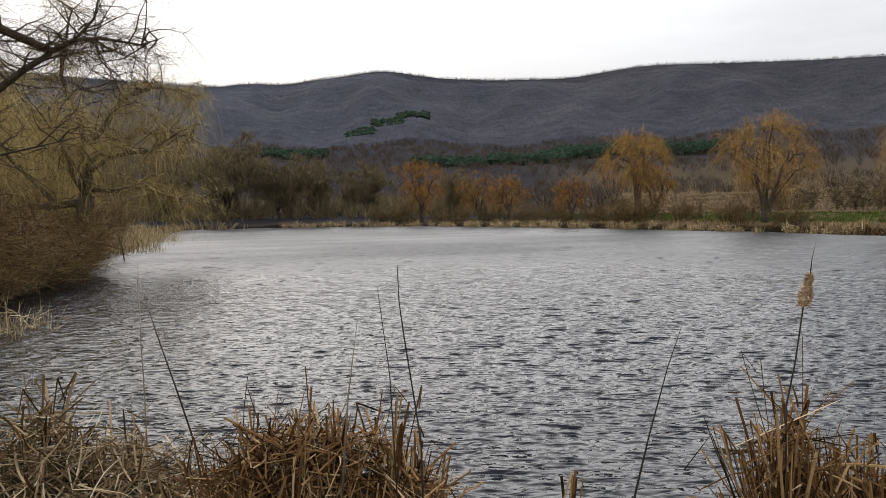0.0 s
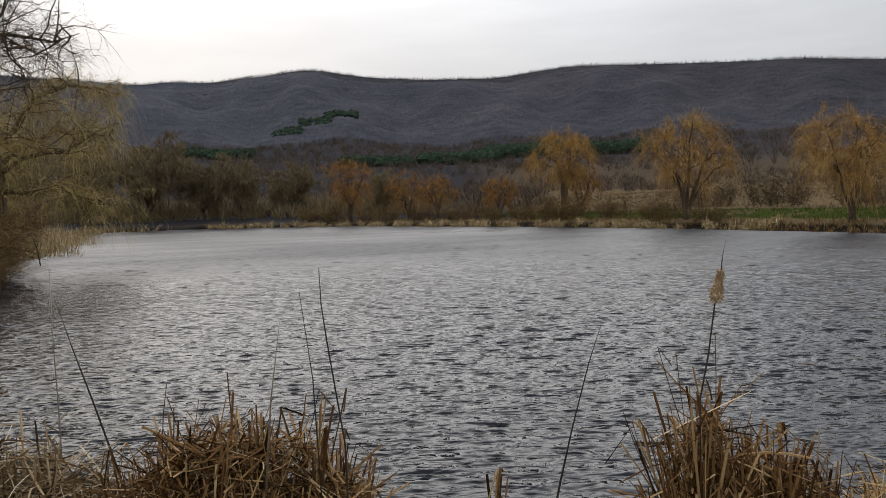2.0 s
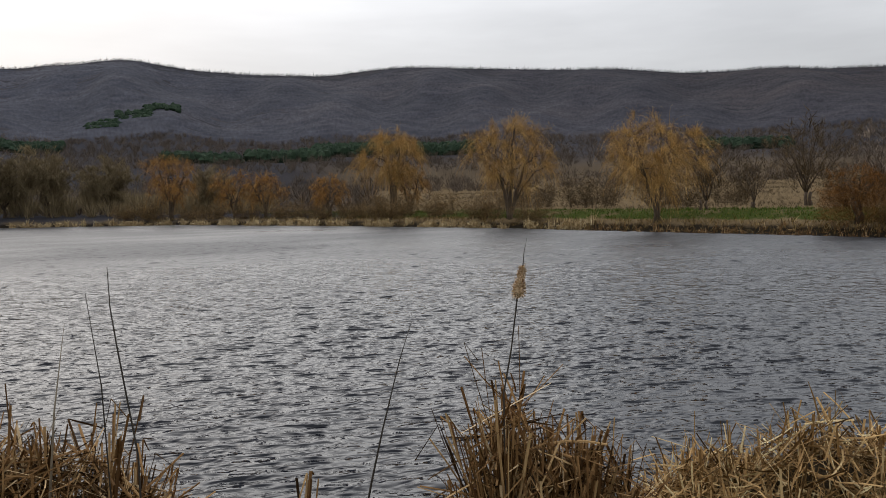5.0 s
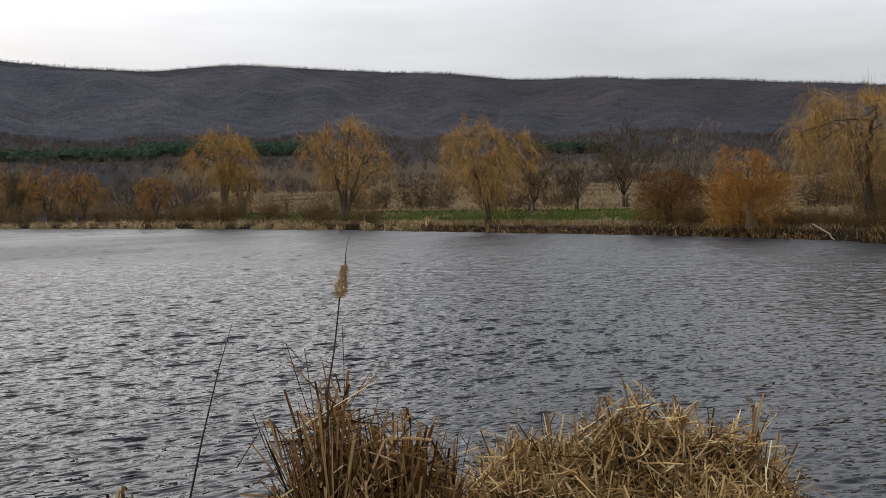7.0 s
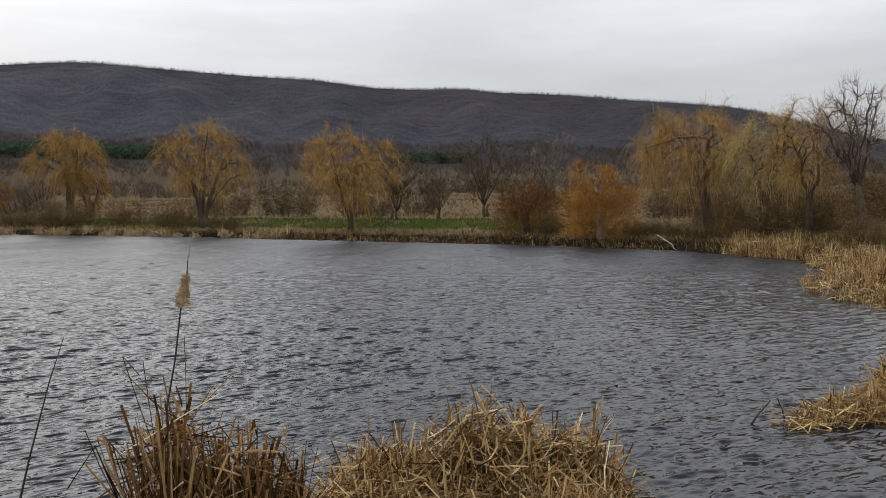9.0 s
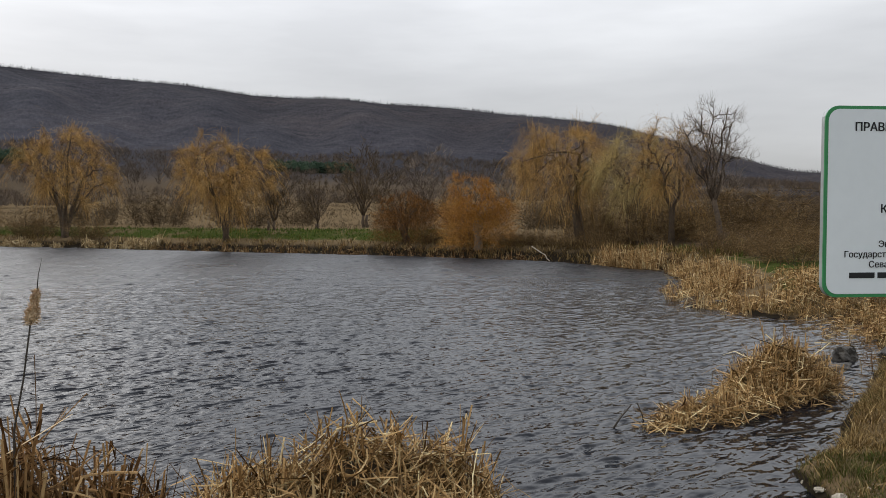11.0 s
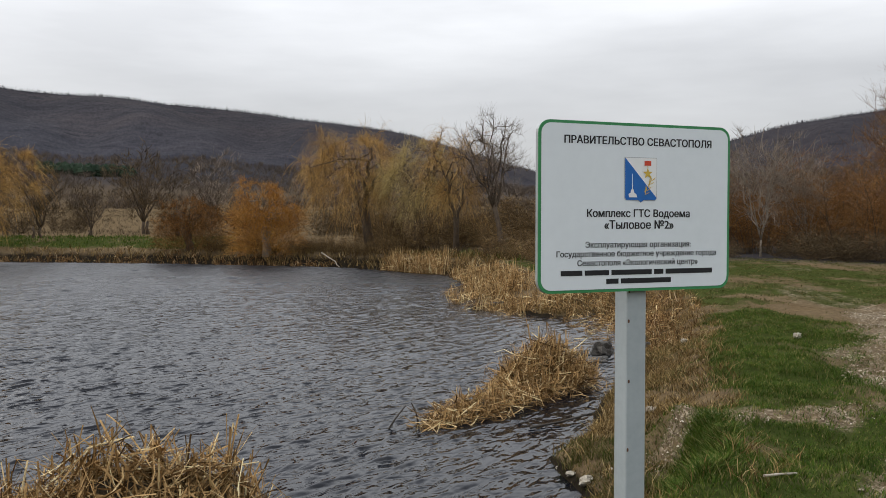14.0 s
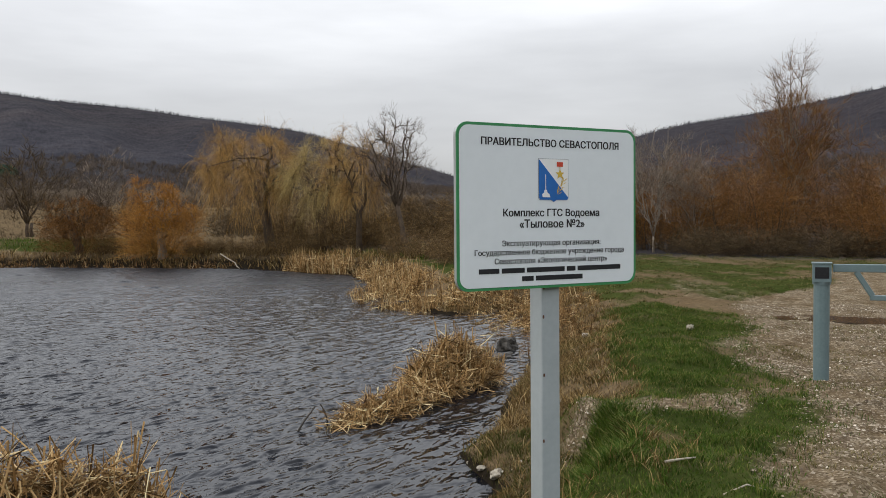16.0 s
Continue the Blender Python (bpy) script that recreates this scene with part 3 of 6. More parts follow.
    nt.links.new(mask("wood"), far.inputs[0])
    nt.links.new(b1_.outputs[0], far.inputs[4])
    nt.links.new(b2_.outputs[0], far.inputs[5])
    nt.links.new(far.outputs[1], b.inputs["Normal"])
    return m


def build_ground():
    az = np.r_[np.arange(-180, -44, 4.0), np.arange(-44, 112, 0.45), np.arange(112, 180, 4.0)]
    rad = np.r_[0.0, np.geomspace(0.5, 30, 230), np.geomspace(30.8, 1140, 130), np.geomspace(1150, 4600, 14)]
    a, r = np.meshgrid(np.radians(az), rad)
    x, y = (r * np.sin(a)).ravel(), (r * np.cos(a)).ravel()
    z = land(x, y)
    na, nr = len(az), len(rad)
    i, j = np.meshgrid(np.arange(nr - 1), np.arange(na), indexing="ij")
    k = (j + 1) % na
    faces = np.stack([i * na + j, i * na + k, (i + 1) * na + k, (i + 1) * na + j], -1).reshape(-1, 4)
    me = bpy.data.meshes.new("ground")
    me.from_pydata(np.c_[x, y, z].tolist(), [], faces[:, ::-1].tolist())
    rr, aa, d = np.hypot(x, y), np.degrees(np.arctan2(x, y)), shore_distance(x, y)
    wood = ease(rr, 250, 420)
    wood = np.maximum(wood, 0.85 * ease(d, 1.0, 3.5) * (1 - ease(aa, 4, 14)) * ease(rr, 60, 85))
    wood = np.maximum(wood, 0.7 * ease(aa, 60, 72) * ease(rr, 34, 40))
    mud = (1 - ease(d, -0.05, 0.14)) * (1 - ease(rr, 22, 40)) + (1 - ease(d, 0.2, 1.6)) * ease(rr, 22, 40)
    for name, data in (("gravel", gravel_at(x, y)), ("green", green_at(x, y)), ("wood", wood), ("mud", mud)):
        me.attributes.new(name, "FLOAT", "POINT").data.foreach_set("value", np.asarray(data, np.float32))
    me.materials.append(ground_material())
    me.polygons.foreach_set("use_smooth", [True] * len(me.polygons))
    me.update()
    tagged(new("ground", me), "grassy earth bank, dry fields and wooded slopes round the pond", "ground", kind="structure")


def waves(x, y):
    """A short-crested chop raised by a light breeze: the height, with crests that lean the way the wind drives them. Far out, where the
    mesh is wide, the single wavelets give way to groups of them."""
    rng = np.random.default_rng(12)
    z = np.zeros_like(x)
    grain = 0.0003 * np.maximum(x * x + y * y, 9.0)

    def train(length, slope, spread):
        a = radians(WIND + rng.normal(0, spread))
        k = 2 * math.pi / length
        bow = rng.uniform(0.3, 0.9) * np.sin((0.8 * x + 0.5 * y) / (2.2 * length + 0.3) + rng.uniform(0, 6.28))
        ph = k * (x * math.sin(a) + y * math.cos(a)) + rng.uniform(0, 6.28) + bow
        return slope / k * (np.sin(ph) - 0.2 * np.cos(2 * ph))

    n = 46
    for length in np.geomspace(0.06, 0.62, n) * rng.uniform(0.92, 1.08, n):
        share = math.exp(-(math.log(length / 0.16) / 0.95) ** 2)
        z += train(length, CHOP * 0.29 * share, 22 if length < 0.14 else 15) * ease(length / grain, 0.8, 2.2)
    n = 34
    far = ease(np.hypot(x, y), 8, 26)
    for length in np.geomspace(0.28, 1.5, n) * rng.uniform(0.9, 1.1, n):
        z += train(length, GROUPS * 0.26, 50) * ease(length / grain, 0.6, 1.4) * (1 - 0.85 * ease(length / grain, 4, 9)) * far + train(length, 0.004, 24)
    return z


def build_water():
    az = np.arange(-34.0, 84.0, 0.17)
    rings = [1.2, 3.0]
    while rings[-1] < 132:
        r = rings[-1]
        rings.append(r + (0.032 if r < 5 else max(0.017, 0.00015 * r * r)))
    rad = np.array(rings)
    a, r = np.meshgrid(np.radians(az), rad)
    x, y = (r * np.sin(a)).ravel(), (r * np.cos(a)).ravel()
    open_water = -shore_distance(x, y)
    calm = ease(open_water, 0.0, 1.3) * (0.86 + 0.3 * wobble(x, y, 11, 6) + 0.14 * wobble(x * 0.4, y, 2.3, 3))
    # the inlet and the lee of the reed islands lie almost still
    lee = ease(x, 8.5, 11.5) * (1 - ease(y - 0.22 * (x - 8), 2.4, 3.6))
    z = waves(x, y) * (0.10 + 0.90 * calm) * (1 - 0.5 * lee) * ease(np.hypot(x, y), 2.0, 4.0)
    x, y = x - LEAN * z * math.sin(radians(WIND)), y - LEAN * z * math.cos(radians(WIND))
    na, nr = len(az), len(rad)
    i, j = np.meshgrid(np.arange(nr - 1), np.arange(na - 1), indexing="ij")
    faces = np.stack([i * na + j + 1, i * na + j, (i + 1) * na + j, (i + 1) * na + j + 1], -1).reshape(-1, 4).astype(np.int32)
    # leave out what lies under the banks
    out = open_water < -1.0
    faces = faces[~out[faces].all(1)]
    me = bpy.data.meshes.new("water")
    me.vertices.add(len(x))
    me.vertices.foreach_set("co", np.c_[x, y, z].astype(np.float32).ravel())
    me.loops.add(faces.size)
    me.loops.foreach_set("vertex_index", faces.ravel())
    me.polygons.add(len(faces))
    me.polygons.foreach_set("loop_start", np.arange(0, faces.size, 4, dtype=np.int32))
    me.polygons.foreach_set("use_smooth", np.ones(len(faces), bool))
    me.attributes.new("wavelets", "FLOAT", "POINT").data.foreach_set("value", (ease(np.hypot(x, y), 7, 44) * calm).astype(np.float32))
    me.materials.append(WATER)
    me.update(calc_edges=True)
    me.validate()
    tagged(new("water", me), "rippled grey pond water reflecting the overcast sky", "water", kind="structure")


WIND, CHOP, GROUPS, LEAN = 14.0, 0.16, 0.12, 1.5
build_ground()
build_water()


# ---- far woods ----
def scatter(count, az0, az1, r0, r1, seed, keep=None):
    rng = np.random.default_rng(seed)
    az = np.radians(rng.uniform(az0, az1, count))
    r = np.sqrt(rng.uniform(r0 * r0, r1 * r1, count))
    x, y = r * np.sin(az), r * np.cos(az)
    if keep is not None:
        k = keep(x, y)
        x, y = x[k], y[k]
    return x, y, land(x, y), rng


def crowns(name, label, x, y, z, rng, wide, tall, material, category="woods"):
    """Bare crowns of far trees: ragged spindles, joined into one object."""
    n, sides = len(x), 5
    w, h = wide * rng.uniform(0.7, 1.3, n), tall * rng.uniform(0.65, 1.25, n)
    turn = rng.uniform(0, 6.28, n)
    rings = []
    for up, out in ((0.0, 0.25), (0.55, 1.0), (0.85, 0.6)):
        for k in range(sides):
            q = turn + 2 * math.pi * k / sides
            o = w * out * rng.uniform(0.6, 1.25, n)
            rings.append(np.stack([x + np.cos(q) * o, y + np.sin(q) * o, z + h * up * rng.uniform(0.9, 1.1, n)], -1))
    rings.append(np.stack([x, y, z + h], -1))
    vs = np.stack(rings, 1)
    per = vs.shape[1]
    f = []
    for lay in (0, 1):
        for k in range(sides):
            a, b = lay * sides + k, lay * sides + (k + 1) % sides
            f.append((a, b, b + sides, a + sides))
    quads = (np.array(f)[None] + per * np.arange(n)[:, None, None]).reshape(-1, 4)
    tris = np.array([(2 * sides + k, 2 * sides + (k + 1) % sides, 3 * sides) for k in range(sides)])
    tris = (tris[None] + per * np.arange(n)[:, None, None]).reshape(-1, 3)
    me = bpy.data.meshes.new(name)
    me.from_pydata(vs.reshape(-1, 3).tolist(), [], quads.tolist() + tris.tolist())
    me.materials.append(material)
    me.update()
    return tagged(new(name, me), label, category, kind="stuff")


def brooms(name, label, x, y, z, rng, wide, tall, material, twigs, thick, category="woods"):
    """Bare trees and bushes as bundles of thin upright twigs, joined into one object."""
    n = len(x)
    w, h = np.repeat(wide * rng.uniform(0.6, 1.4, n), twigs), np.repeat(tall * rng.uniform(0.6, 1.3, n), twigs)
    m = n * twigs
    cx, cy, cz = np.repeat(x, twigs), np.repeat(y, twigs), np.repeat(z, twigs)
    q, s, lo = rng.uniform(0, 6.28, m), np.sqrt(rng.uniform(0, 1, m)), rng.uniform(0.0, 0.55, m)
    hi = np.clip(lo + rng.uniform(0.25, 0.6, m), 0, 1.05) * (1 - 0.25 * s * s)
    o0, o1 = w * s * (0.15 + 0.6 * lo), w * s * (0.3 + 0.75 * hi)
    p0 = np.stack([cx + np.cos(q) * o0, cy + np.sin(q) * o0, cz + h * lo], -1)
    p1 = np.stack([cx + np.cos(q) * o1, cy + np.sin(q) * o1, cz + h * hi], -1)
    r = rng.uniform(0, 3.14, m)
    side = np.stack([np.cos(r), np.sin(r), 0 * r], -1) * (thick * rng.uniform(0.5, 1.4, m))[:, None]
    vs = np.stack([p0 - side, p0 + side, p1], 1).reshape(-1, 3)
    fs = np.arange(3 * m).reshape(-1, 3)
    me = bpy.data.meshes.new(name)
    me.from_pydata(vs.tolist(), [], fs.tolist())
    me.materials.append(material)
    me.update()
    return tagged(new(name, me), label, category, kind="stuff")


def build_far_woods():
    az = np.arange(-46, 116, 0.13)
    rad = np.r_[np.arange(430, 700, 4.5), np.arange(700, RIDGE_R - 3, 6.0)]
    a, r = np.meshgrid(np.radians(az), rad)
    x, y = (r * np.sin(a)).ravel(), (r * np.cos(a)).ravel()
    crown = np.abs(value_noise(x / 9, y / 9, 1) - 0.5) * 2
    stand = value_noise(x / 46, y / 46, 2)
    z = land(x, y) + 0.2 - 0.9 * crown + 1.3 * stand + 0.3 * value_noise(x / 4.2, y / 4.2, 3) - 5.0 * (1 - ease(r.ravel(), 430, 480)) - 0.7 * ease(r.ravel(), RIDGE_R - 120, RIDGE_R)
    na, nr = len(az), len(rad)
    i, j = np.meshgrid(np.arange(nr - 1), np.arange(na - 1), indexing="ij")
    faces = np.stack([i * na + j + 1, i * na + j, (i + 1) * na + j, (i + 1) * na + j + 1], -1).reshape(-1, 4)
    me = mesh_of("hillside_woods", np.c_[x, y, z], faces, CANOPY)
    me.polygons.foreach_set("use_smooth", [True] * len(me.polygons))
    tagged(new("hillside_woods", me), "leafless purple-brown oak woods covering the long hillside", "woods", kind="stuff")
    # the crest, where single trees stand against the sky
    rng = np.random.default_rng(5)
    az = np.radians(rng.uniform(-46, 116, 9000))
    r = RIDGE_R + rng.uniform(-16, 8, 9000)
    x, y = r * np.sin(az), r * np.cos(az)
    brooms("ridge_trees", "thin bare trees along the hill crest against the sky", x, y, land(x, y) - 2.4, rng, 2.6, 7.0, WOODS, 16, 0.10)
    # scrub between the fields and the slope
    def clear(x, y):
        az, r = np.degrees(np.arctan2(x, y)), np.hypot(x, y)
        field = (az > 12) & (az < 76) & (r < 235 + 20 * np.sin(az * 0.6))
        return (shore_distance(x, y) > 14) & ~field
    x, y, z, rng = scatter(13000, -44, 112, 55, 470, 7, clear)
    brooms("scrub_woods", "tangled leafless brown scrub woods behind the pond", x, y, z - 0.3, rng, 3.4, 3.9, SCRUB, 36, 0.075)
    x, y, z, rng = scatter(900, -26, 5, 88, 160, 17, lambda x, y: shore_distance(x, y) > 5)
    brooms("corner_thicket", "dark leafless thicket round the far corner of the pond", x, y, z - 0.2, rng, 2.2, 3.6, TWIG_OLIVE, 60, 0.05)
    x, y, z, rng = scatter(380, 12, 76, 80, 240, 9, lambda x, y: (shore_distance(x, y) > 16) & (wobble(x, y, 16, 3) > 0.12))
    brooms("field_bushes", "scattered low bare bushes on the dry field", x, y, z - 0.1, rng, 1.1, 1.7, SCRUB, 24, 0.035, "bush")
    x, y, z, rng = scatter(9000, 10, 78, 50, 210, 19, lambda x, y: (shore_distance(x, y) > 9) & (np.hypot(x, y) > 48))
    brooms("field_grass", "tufts of long dry grass on the field", x, y, z - 0.05, rng, 0.35, 0.55, DRY_FIELD, 14, 0.02, "grass")
    # pine belts
    def belt(name, az0, az1, r0, r1, n, tall, seed):
        x, y, z, rng = scatter(int(n * 1.8), az0, az1, r0, r1, seed)
        crowns(name, "dark green pine plantation on the lower slope", x, y, z - 1, rng, 2.0, tall, PINE)
    belt("pine_belt", 3.5, 9, 358, 374, 220, 5.0, 21)
    belt("pine_belt", 8, 14.5, 372, 394, 320, 5.5, 27)
    belt("pine_belt", 15.2, 19, 374, 392, 180, 5.5, 22)
    belt("pine_belt", -14, -8, 402, 426, 150, 4.5, 23)
    belt("pine_belt", -6.6, -4.5, 520, 560, 60, 3.4, 24)
    belt("pine_belt", -4.8, -2.6, 555, 600, 70, 3.4, 28)
    belt("pine_belt", -3.0, -0.8, 600, 645, 60, 3.4, 29)
    belt("pine_belt", 34.5, 40, 372, 386, 120, 5.0, 25)
    belt("pine_belt", -2, 3, 345, 358, 130, 4.5, 26)


build_far_woods()


# ---- trees ----
def bend(p, way, length, steps, rng, wander, lift):
    """Points of a branch that starts at p; lift bends it up (or down, when negative)."""
    pts, d = [p.copy()], way.normalized()
    for _ in range(steps):
        d = (d + V(rng.gauss(0, wander), rng.gauss(0, wander), rng.gauss(0, wander) + lift)).normalized()
        pts.append(pts[-1] + d * (length / steps))
    return pts


def taper(r0, r1, n):
    return [r0 + (r1 - r0) * i / n for i in range(n + 1)]


def curve(a, b, c, n):
    return [a * (1 - k) ** 2 + b * 2 * k * (1 - k) + c * k * k for k in (i / n for i in range(n + 1))]


def shaken(pts, rng, amount):
    return [pts[0]] + [p + V(rng.gauss(0, amount), rng.gauss(0, amount), rng.gauss(0, amount)) for p in pts[1:]]


def grow_tree(seed, tall, wide, trunk, limbs, strands, drop, width, fork=0.3, lean=(0.0, 0.0), boughs=7, upright=0.0, low=0.3, stems=1):
    """Trunk with limbs, and the fine twigs, as two meshes' worth of geometry. The crown fills an uneven oval from low * tall upwards;
    drop: how far twigs hang; upright: the share of twigs that rise instead."""
    rng = random.Random(seed)
    wood, twigs = Geo(), Strands(seed)
    top = V(lean[0] * tall * fork, lean[1] * tall * fork, tall * fork)
    for s in range(stems):
        o = V(rng.gauss(0, 0.25), rng.gauss(0, 0.25), 0) if s else V(0, 0)
        stem = [V(0, 0, -0.4) + o, V(0, 0, 0.05) + o, top * 0.5 + V(rng.gauss(0, 0.02) * tall, rng.gauss(0, 0.02) * tall, 0) + o, top + o]
        wood.tube(stem, [trunk * 1.5, trunk * 1.2, trunk * 0.95, trunk * 0.85], 9)
    mid, half = top.xy.to_3d() * 1.3 + V(0, 0, tall * (1 + low) / 2), tall * (1 - low) / 2
    tips = []
    for i in range(limbs):
        q = 2 * math.pi * (i + rng.uniform(0, 0.8)) / limbs
        up = rng.uniform(-0.15, 0.95) if i else 0.98
        flat = math.sqrt(max(0.05, 1 - up * up)) * rng.uniform(0.55, 1.0)
        end = mid + V(math.cos(q) * flat * wide * 0.42, math.sin(q) * flat * wide * 0.42, up * half * rng.uniform(0.72, 0.95))
        start = top - V(0, 0, rng.uniform(0, 0.2) * tall * fork)
        via = start.lerp(end, 0.45) + V(0, 0, 0.16 * tall * (1.1 - max(up, 0)))
        limb = shaken(curve(start, via, end, 8), rng, 0.012 * tall)
        r = trunk * rng.uniform(0.34, 0.6)
        wood.tube(limb, taper(r, 0.014, 8), 6)
        tips += limb[5:]
        for _ in range(boughs):
            k = rng.randint(2, 7)
            w = V(rng.gauss(0, 1), rng.gauss(0, 1), rng.gauss(0.25, 0.6)).normalized()
            goal = limb[k] + V(w.x * wide * 0.22, w.y * wide * 0.22, w.z * half * 0.42)
            rel = goal - mid
            size = math.sqrt((rel.x ** 2 + rel.y ** 2) / (wide * 0.5) ** 2 + (rel.z / half) ** 2)
            if size > 1:
                goal = mid + rel / size
            bough = shaken(curve(limb[k], limb[k].lerp(goal, 0.5) + V(0, 0, 0.04 * tall), goal, 5), rng, 0.010 * tall)
            wood.tube(bough, taper(r * 0.34, 0.008, 5), 5)
            tips += bough[1:] * 2
            for _ in range(2):
                g2 = shaken(bend(bough[rng.randint(2, 5)], V(rng.gauss(0, 1), rng.gauss(0, 1), rng.gauss(0.2, 0.5)), 0.09 * tall, 3, rng, 0.2, 0), rng, 0.004 * tall)
                wood.tube(g2, taper(r * 0.13, 0.006, 3), 4, cap=False)
                tips += g2[1:] * 2
    g = twigs.rng
    p = np.array(tips)[g.integers(0, len(tips), strands)]
    q = np.arctan2(p[:, 1] - mid.y, p[:, 0] - mid.x) + g.normal(0, 1.1, strands)
    out = np.stack([np.cos(q), np.sin(q), 0 * q], -1)
    w = width * g.uniform(0.55, 1.3, strands)
    up = g.random(strands) < upright
    rise = out * g.uniform(0.1, 0.9, strands)[:, None] + np.array((0, 0, 1)) * g.uniform(0.2, 1.0, strands)[:, None]
    twigs.grow(p[up], rise[up], g.uniform(0.03, 0.11, strands)[up] * tall, w[up], 4, 0.15, 0.03)
    hang = ~up
    l = np.minimum(drop * g.uniform(0.3, 1.1, strands), np.maximum(0.25, p[:, 2] - 0.1))
    twigs.grow(p[hang], (out * 0.8 + np.array((0, 0, 0.3)))[hang], l[hang], w[hang], 5, 0.08, -0.5)
    return wood, twigs


def grow_willow(seed, tall, wide, trunk, strands, width, stems=3, tufts=170, low=0.05, hang=0.16, lean=(0.0, 0.0), split=0.14, rise=0.52):
    """A leafless willow: stems that part low down, limbs that fan out, boughs that end in tufts of fine twigs, with gaps between the tufts."""
    rng = random.Random(seed)
    wood, twigs = Geo(), Strands(seed)
    mid, half = V(lean[0] * tall, lean[1] * tall, tall * (1 + low) / 2), tall * (1 - low) / 2

    def rim(d):
        lobe = 0.80 + 0.42 * noise.noise(V(d.x * 1.7 + seed, d.y * 1.7, d.z * 1.7 + 3))
        return V(d.x * wide / 2, d.y * wide / 2, d.z * half) * lobe

    def any_way(zmin, zmax):
        z, q = rng.uniform(zmin, zmax), rng.uniform(0, 6.28)
        return V(math.cos(q) * math.sqrt(1 - z * z), math.sin(q) * math.sqrt(1 - z * z), z)

    knots, q0 = [], rng.uniform(0, 6.28)
    for s in range(stems):
        q = q0 + 6.28 * s / stems + rng.gauss(0, 0.3)
        goal = mid + rim(V(math.cos(q) * 0.62, math.sin(q) * 0.62, rng.uniform(0.45, 0.8)).normalized()) * rng.uniform(0.75, 0.92)
        root = V(math.cos(q) * trunk * 0.5, math.sin(q) * trunk * 0.5, -0.3)
        fork = V(lean[0] * tall * 0.5 + math.cos(q) * trunk * 0.6, lean[1] * tall * 0.5 + math.sin(q) * trunk * 0.6, tall * split)
        path = [root, fork * 0.5 + V(0, 0, 0.05)] + shaken(curve(fork, fork.lerp(goal, 0.45) + V(0, 0, 0.10 * tall), goal, 8), rng, 0.012 * tall)
        r = trunk * rng.uniform(0.55, 0.85)
        wood.tube(path, [r * 1.3, r * 1.1] + taper(r, 0.02, 8), 7)
        knots += path[4:]
        for _ in range(5):
            k = rng.randint(3, 7)
            d = (any_way(-0.45, 0.7) + V(math.cos(q), math.sin(q), 0) * 0.5).normalized()
            end = mid + rim(d) * rng.uniform(0.65, 0.9)
            limb = shaken(curve(path[k], path[k].lerp(end, 0.5) + V(0, 0, 0.09 * tall), end, 6), rng, 0.011 * tall)
            wood.tube(limb, taper(r * rng.uniform(0.3, 0.5), 0.012, 6), 5)
            knots += limb[1:]
    tips = []
    for _ in range(tufts):
        d = any_way(-0.92, 1.0)
        end = mid + rim(d) * rng.uniform(0.25, 1.0) ** 0.5
        end.z = max(end.z, 0.35)
        near = min(knots, key=lambda p: (p - end).length_squared + 0.6 * max(0.0, p.z - end.z))
        bough = shaken(curve(near, near.lerp(end, 0.55) + V(0, 0, 0.05 * tall), end, 4), rng, 0.007 * tall)
        wood.tube(bough, taper(width * 1.3, width * 0.5, 4), 4, cap=False)
        tips.append((bough, d, rng.uniform(0.3, 1.7)))
    g, n = twigs.rng, int(strands * 1.6)
    lines, ways, weights = np.array([t[0] for t in tips]), np.array([t[1] for t in tips]), np.array([t[2] for t in tips])
    pick = g.choice(len(tips), n, p=weights / weights.sum())
    k = g.uniform(0.6, 3.99, n)
    lo = k.astype(int)
    p = lines[pick, lo] + (lines[pick, lo + 1] - lines[pick, lo]) * (k - lo)[:, None]
    d = ways[pick]
    w = width * 0.72 * g.uniform(0.5, 1.25, n)
    kind = g.random(n)
    h = kind < hang
    l = np.minimum(tall * g.uniform(0.08, 0.30, n), np.maximum(0.2, p[:, 2] - 0.1))
    twigs.grow(p[h], (d * 0.5 + g.normal(0, 0.4, (n, 3)) * (1, 1, 0) + np.array((0, 0, 0.2)))[h], l[h], w[h], 5, 0.07, -0.55)
    u = ~h & (g.random(n) < rise)
    twigs.grow(p[u], (d * 0.6 + g.normal(0, 0.45, (n, 3)) + np.array((0, 0, 0.75)))[u], (tall * g.uniform(0.03, 0.11, n))[u], w[u], 4, 0.14, 0.06)
    f = ~h & ~u
    twigs.grow(p[f], (d * 0.5 + g.normal(0, 0.6, (n, 3)) + np.array((0, 0, 0.1)))[f], (tall * g.uniform(0.03, 0.11, n))[f], w[f], 4, 0.17, -0.14)
    return wood, twigs


def willow(place, label, seed, twig, bark=None, name="willow_tree", **shape):
    wood, twigs = grow_willow(seed, **shape)
    ob = thing(name, place, label, "tree")
    part("trunk", wood, bark or BARK, ob, smooth=True)
    part("crown", twigs, twig, ob, kind="stuff")
    return ob


def tree(name, place, label, seed, twig, bark=None, group="", turn=0.0, **shape):
    wood, twigs = grow_tree(seed, **shape)
    ob = thing(name, place, label, "tree", group, turn=turn)
    part("trunk", wood, bark or BARK, ob, smooth=True)
    part("crown", twigs, twig, ob, kind="stuff")
    return ob


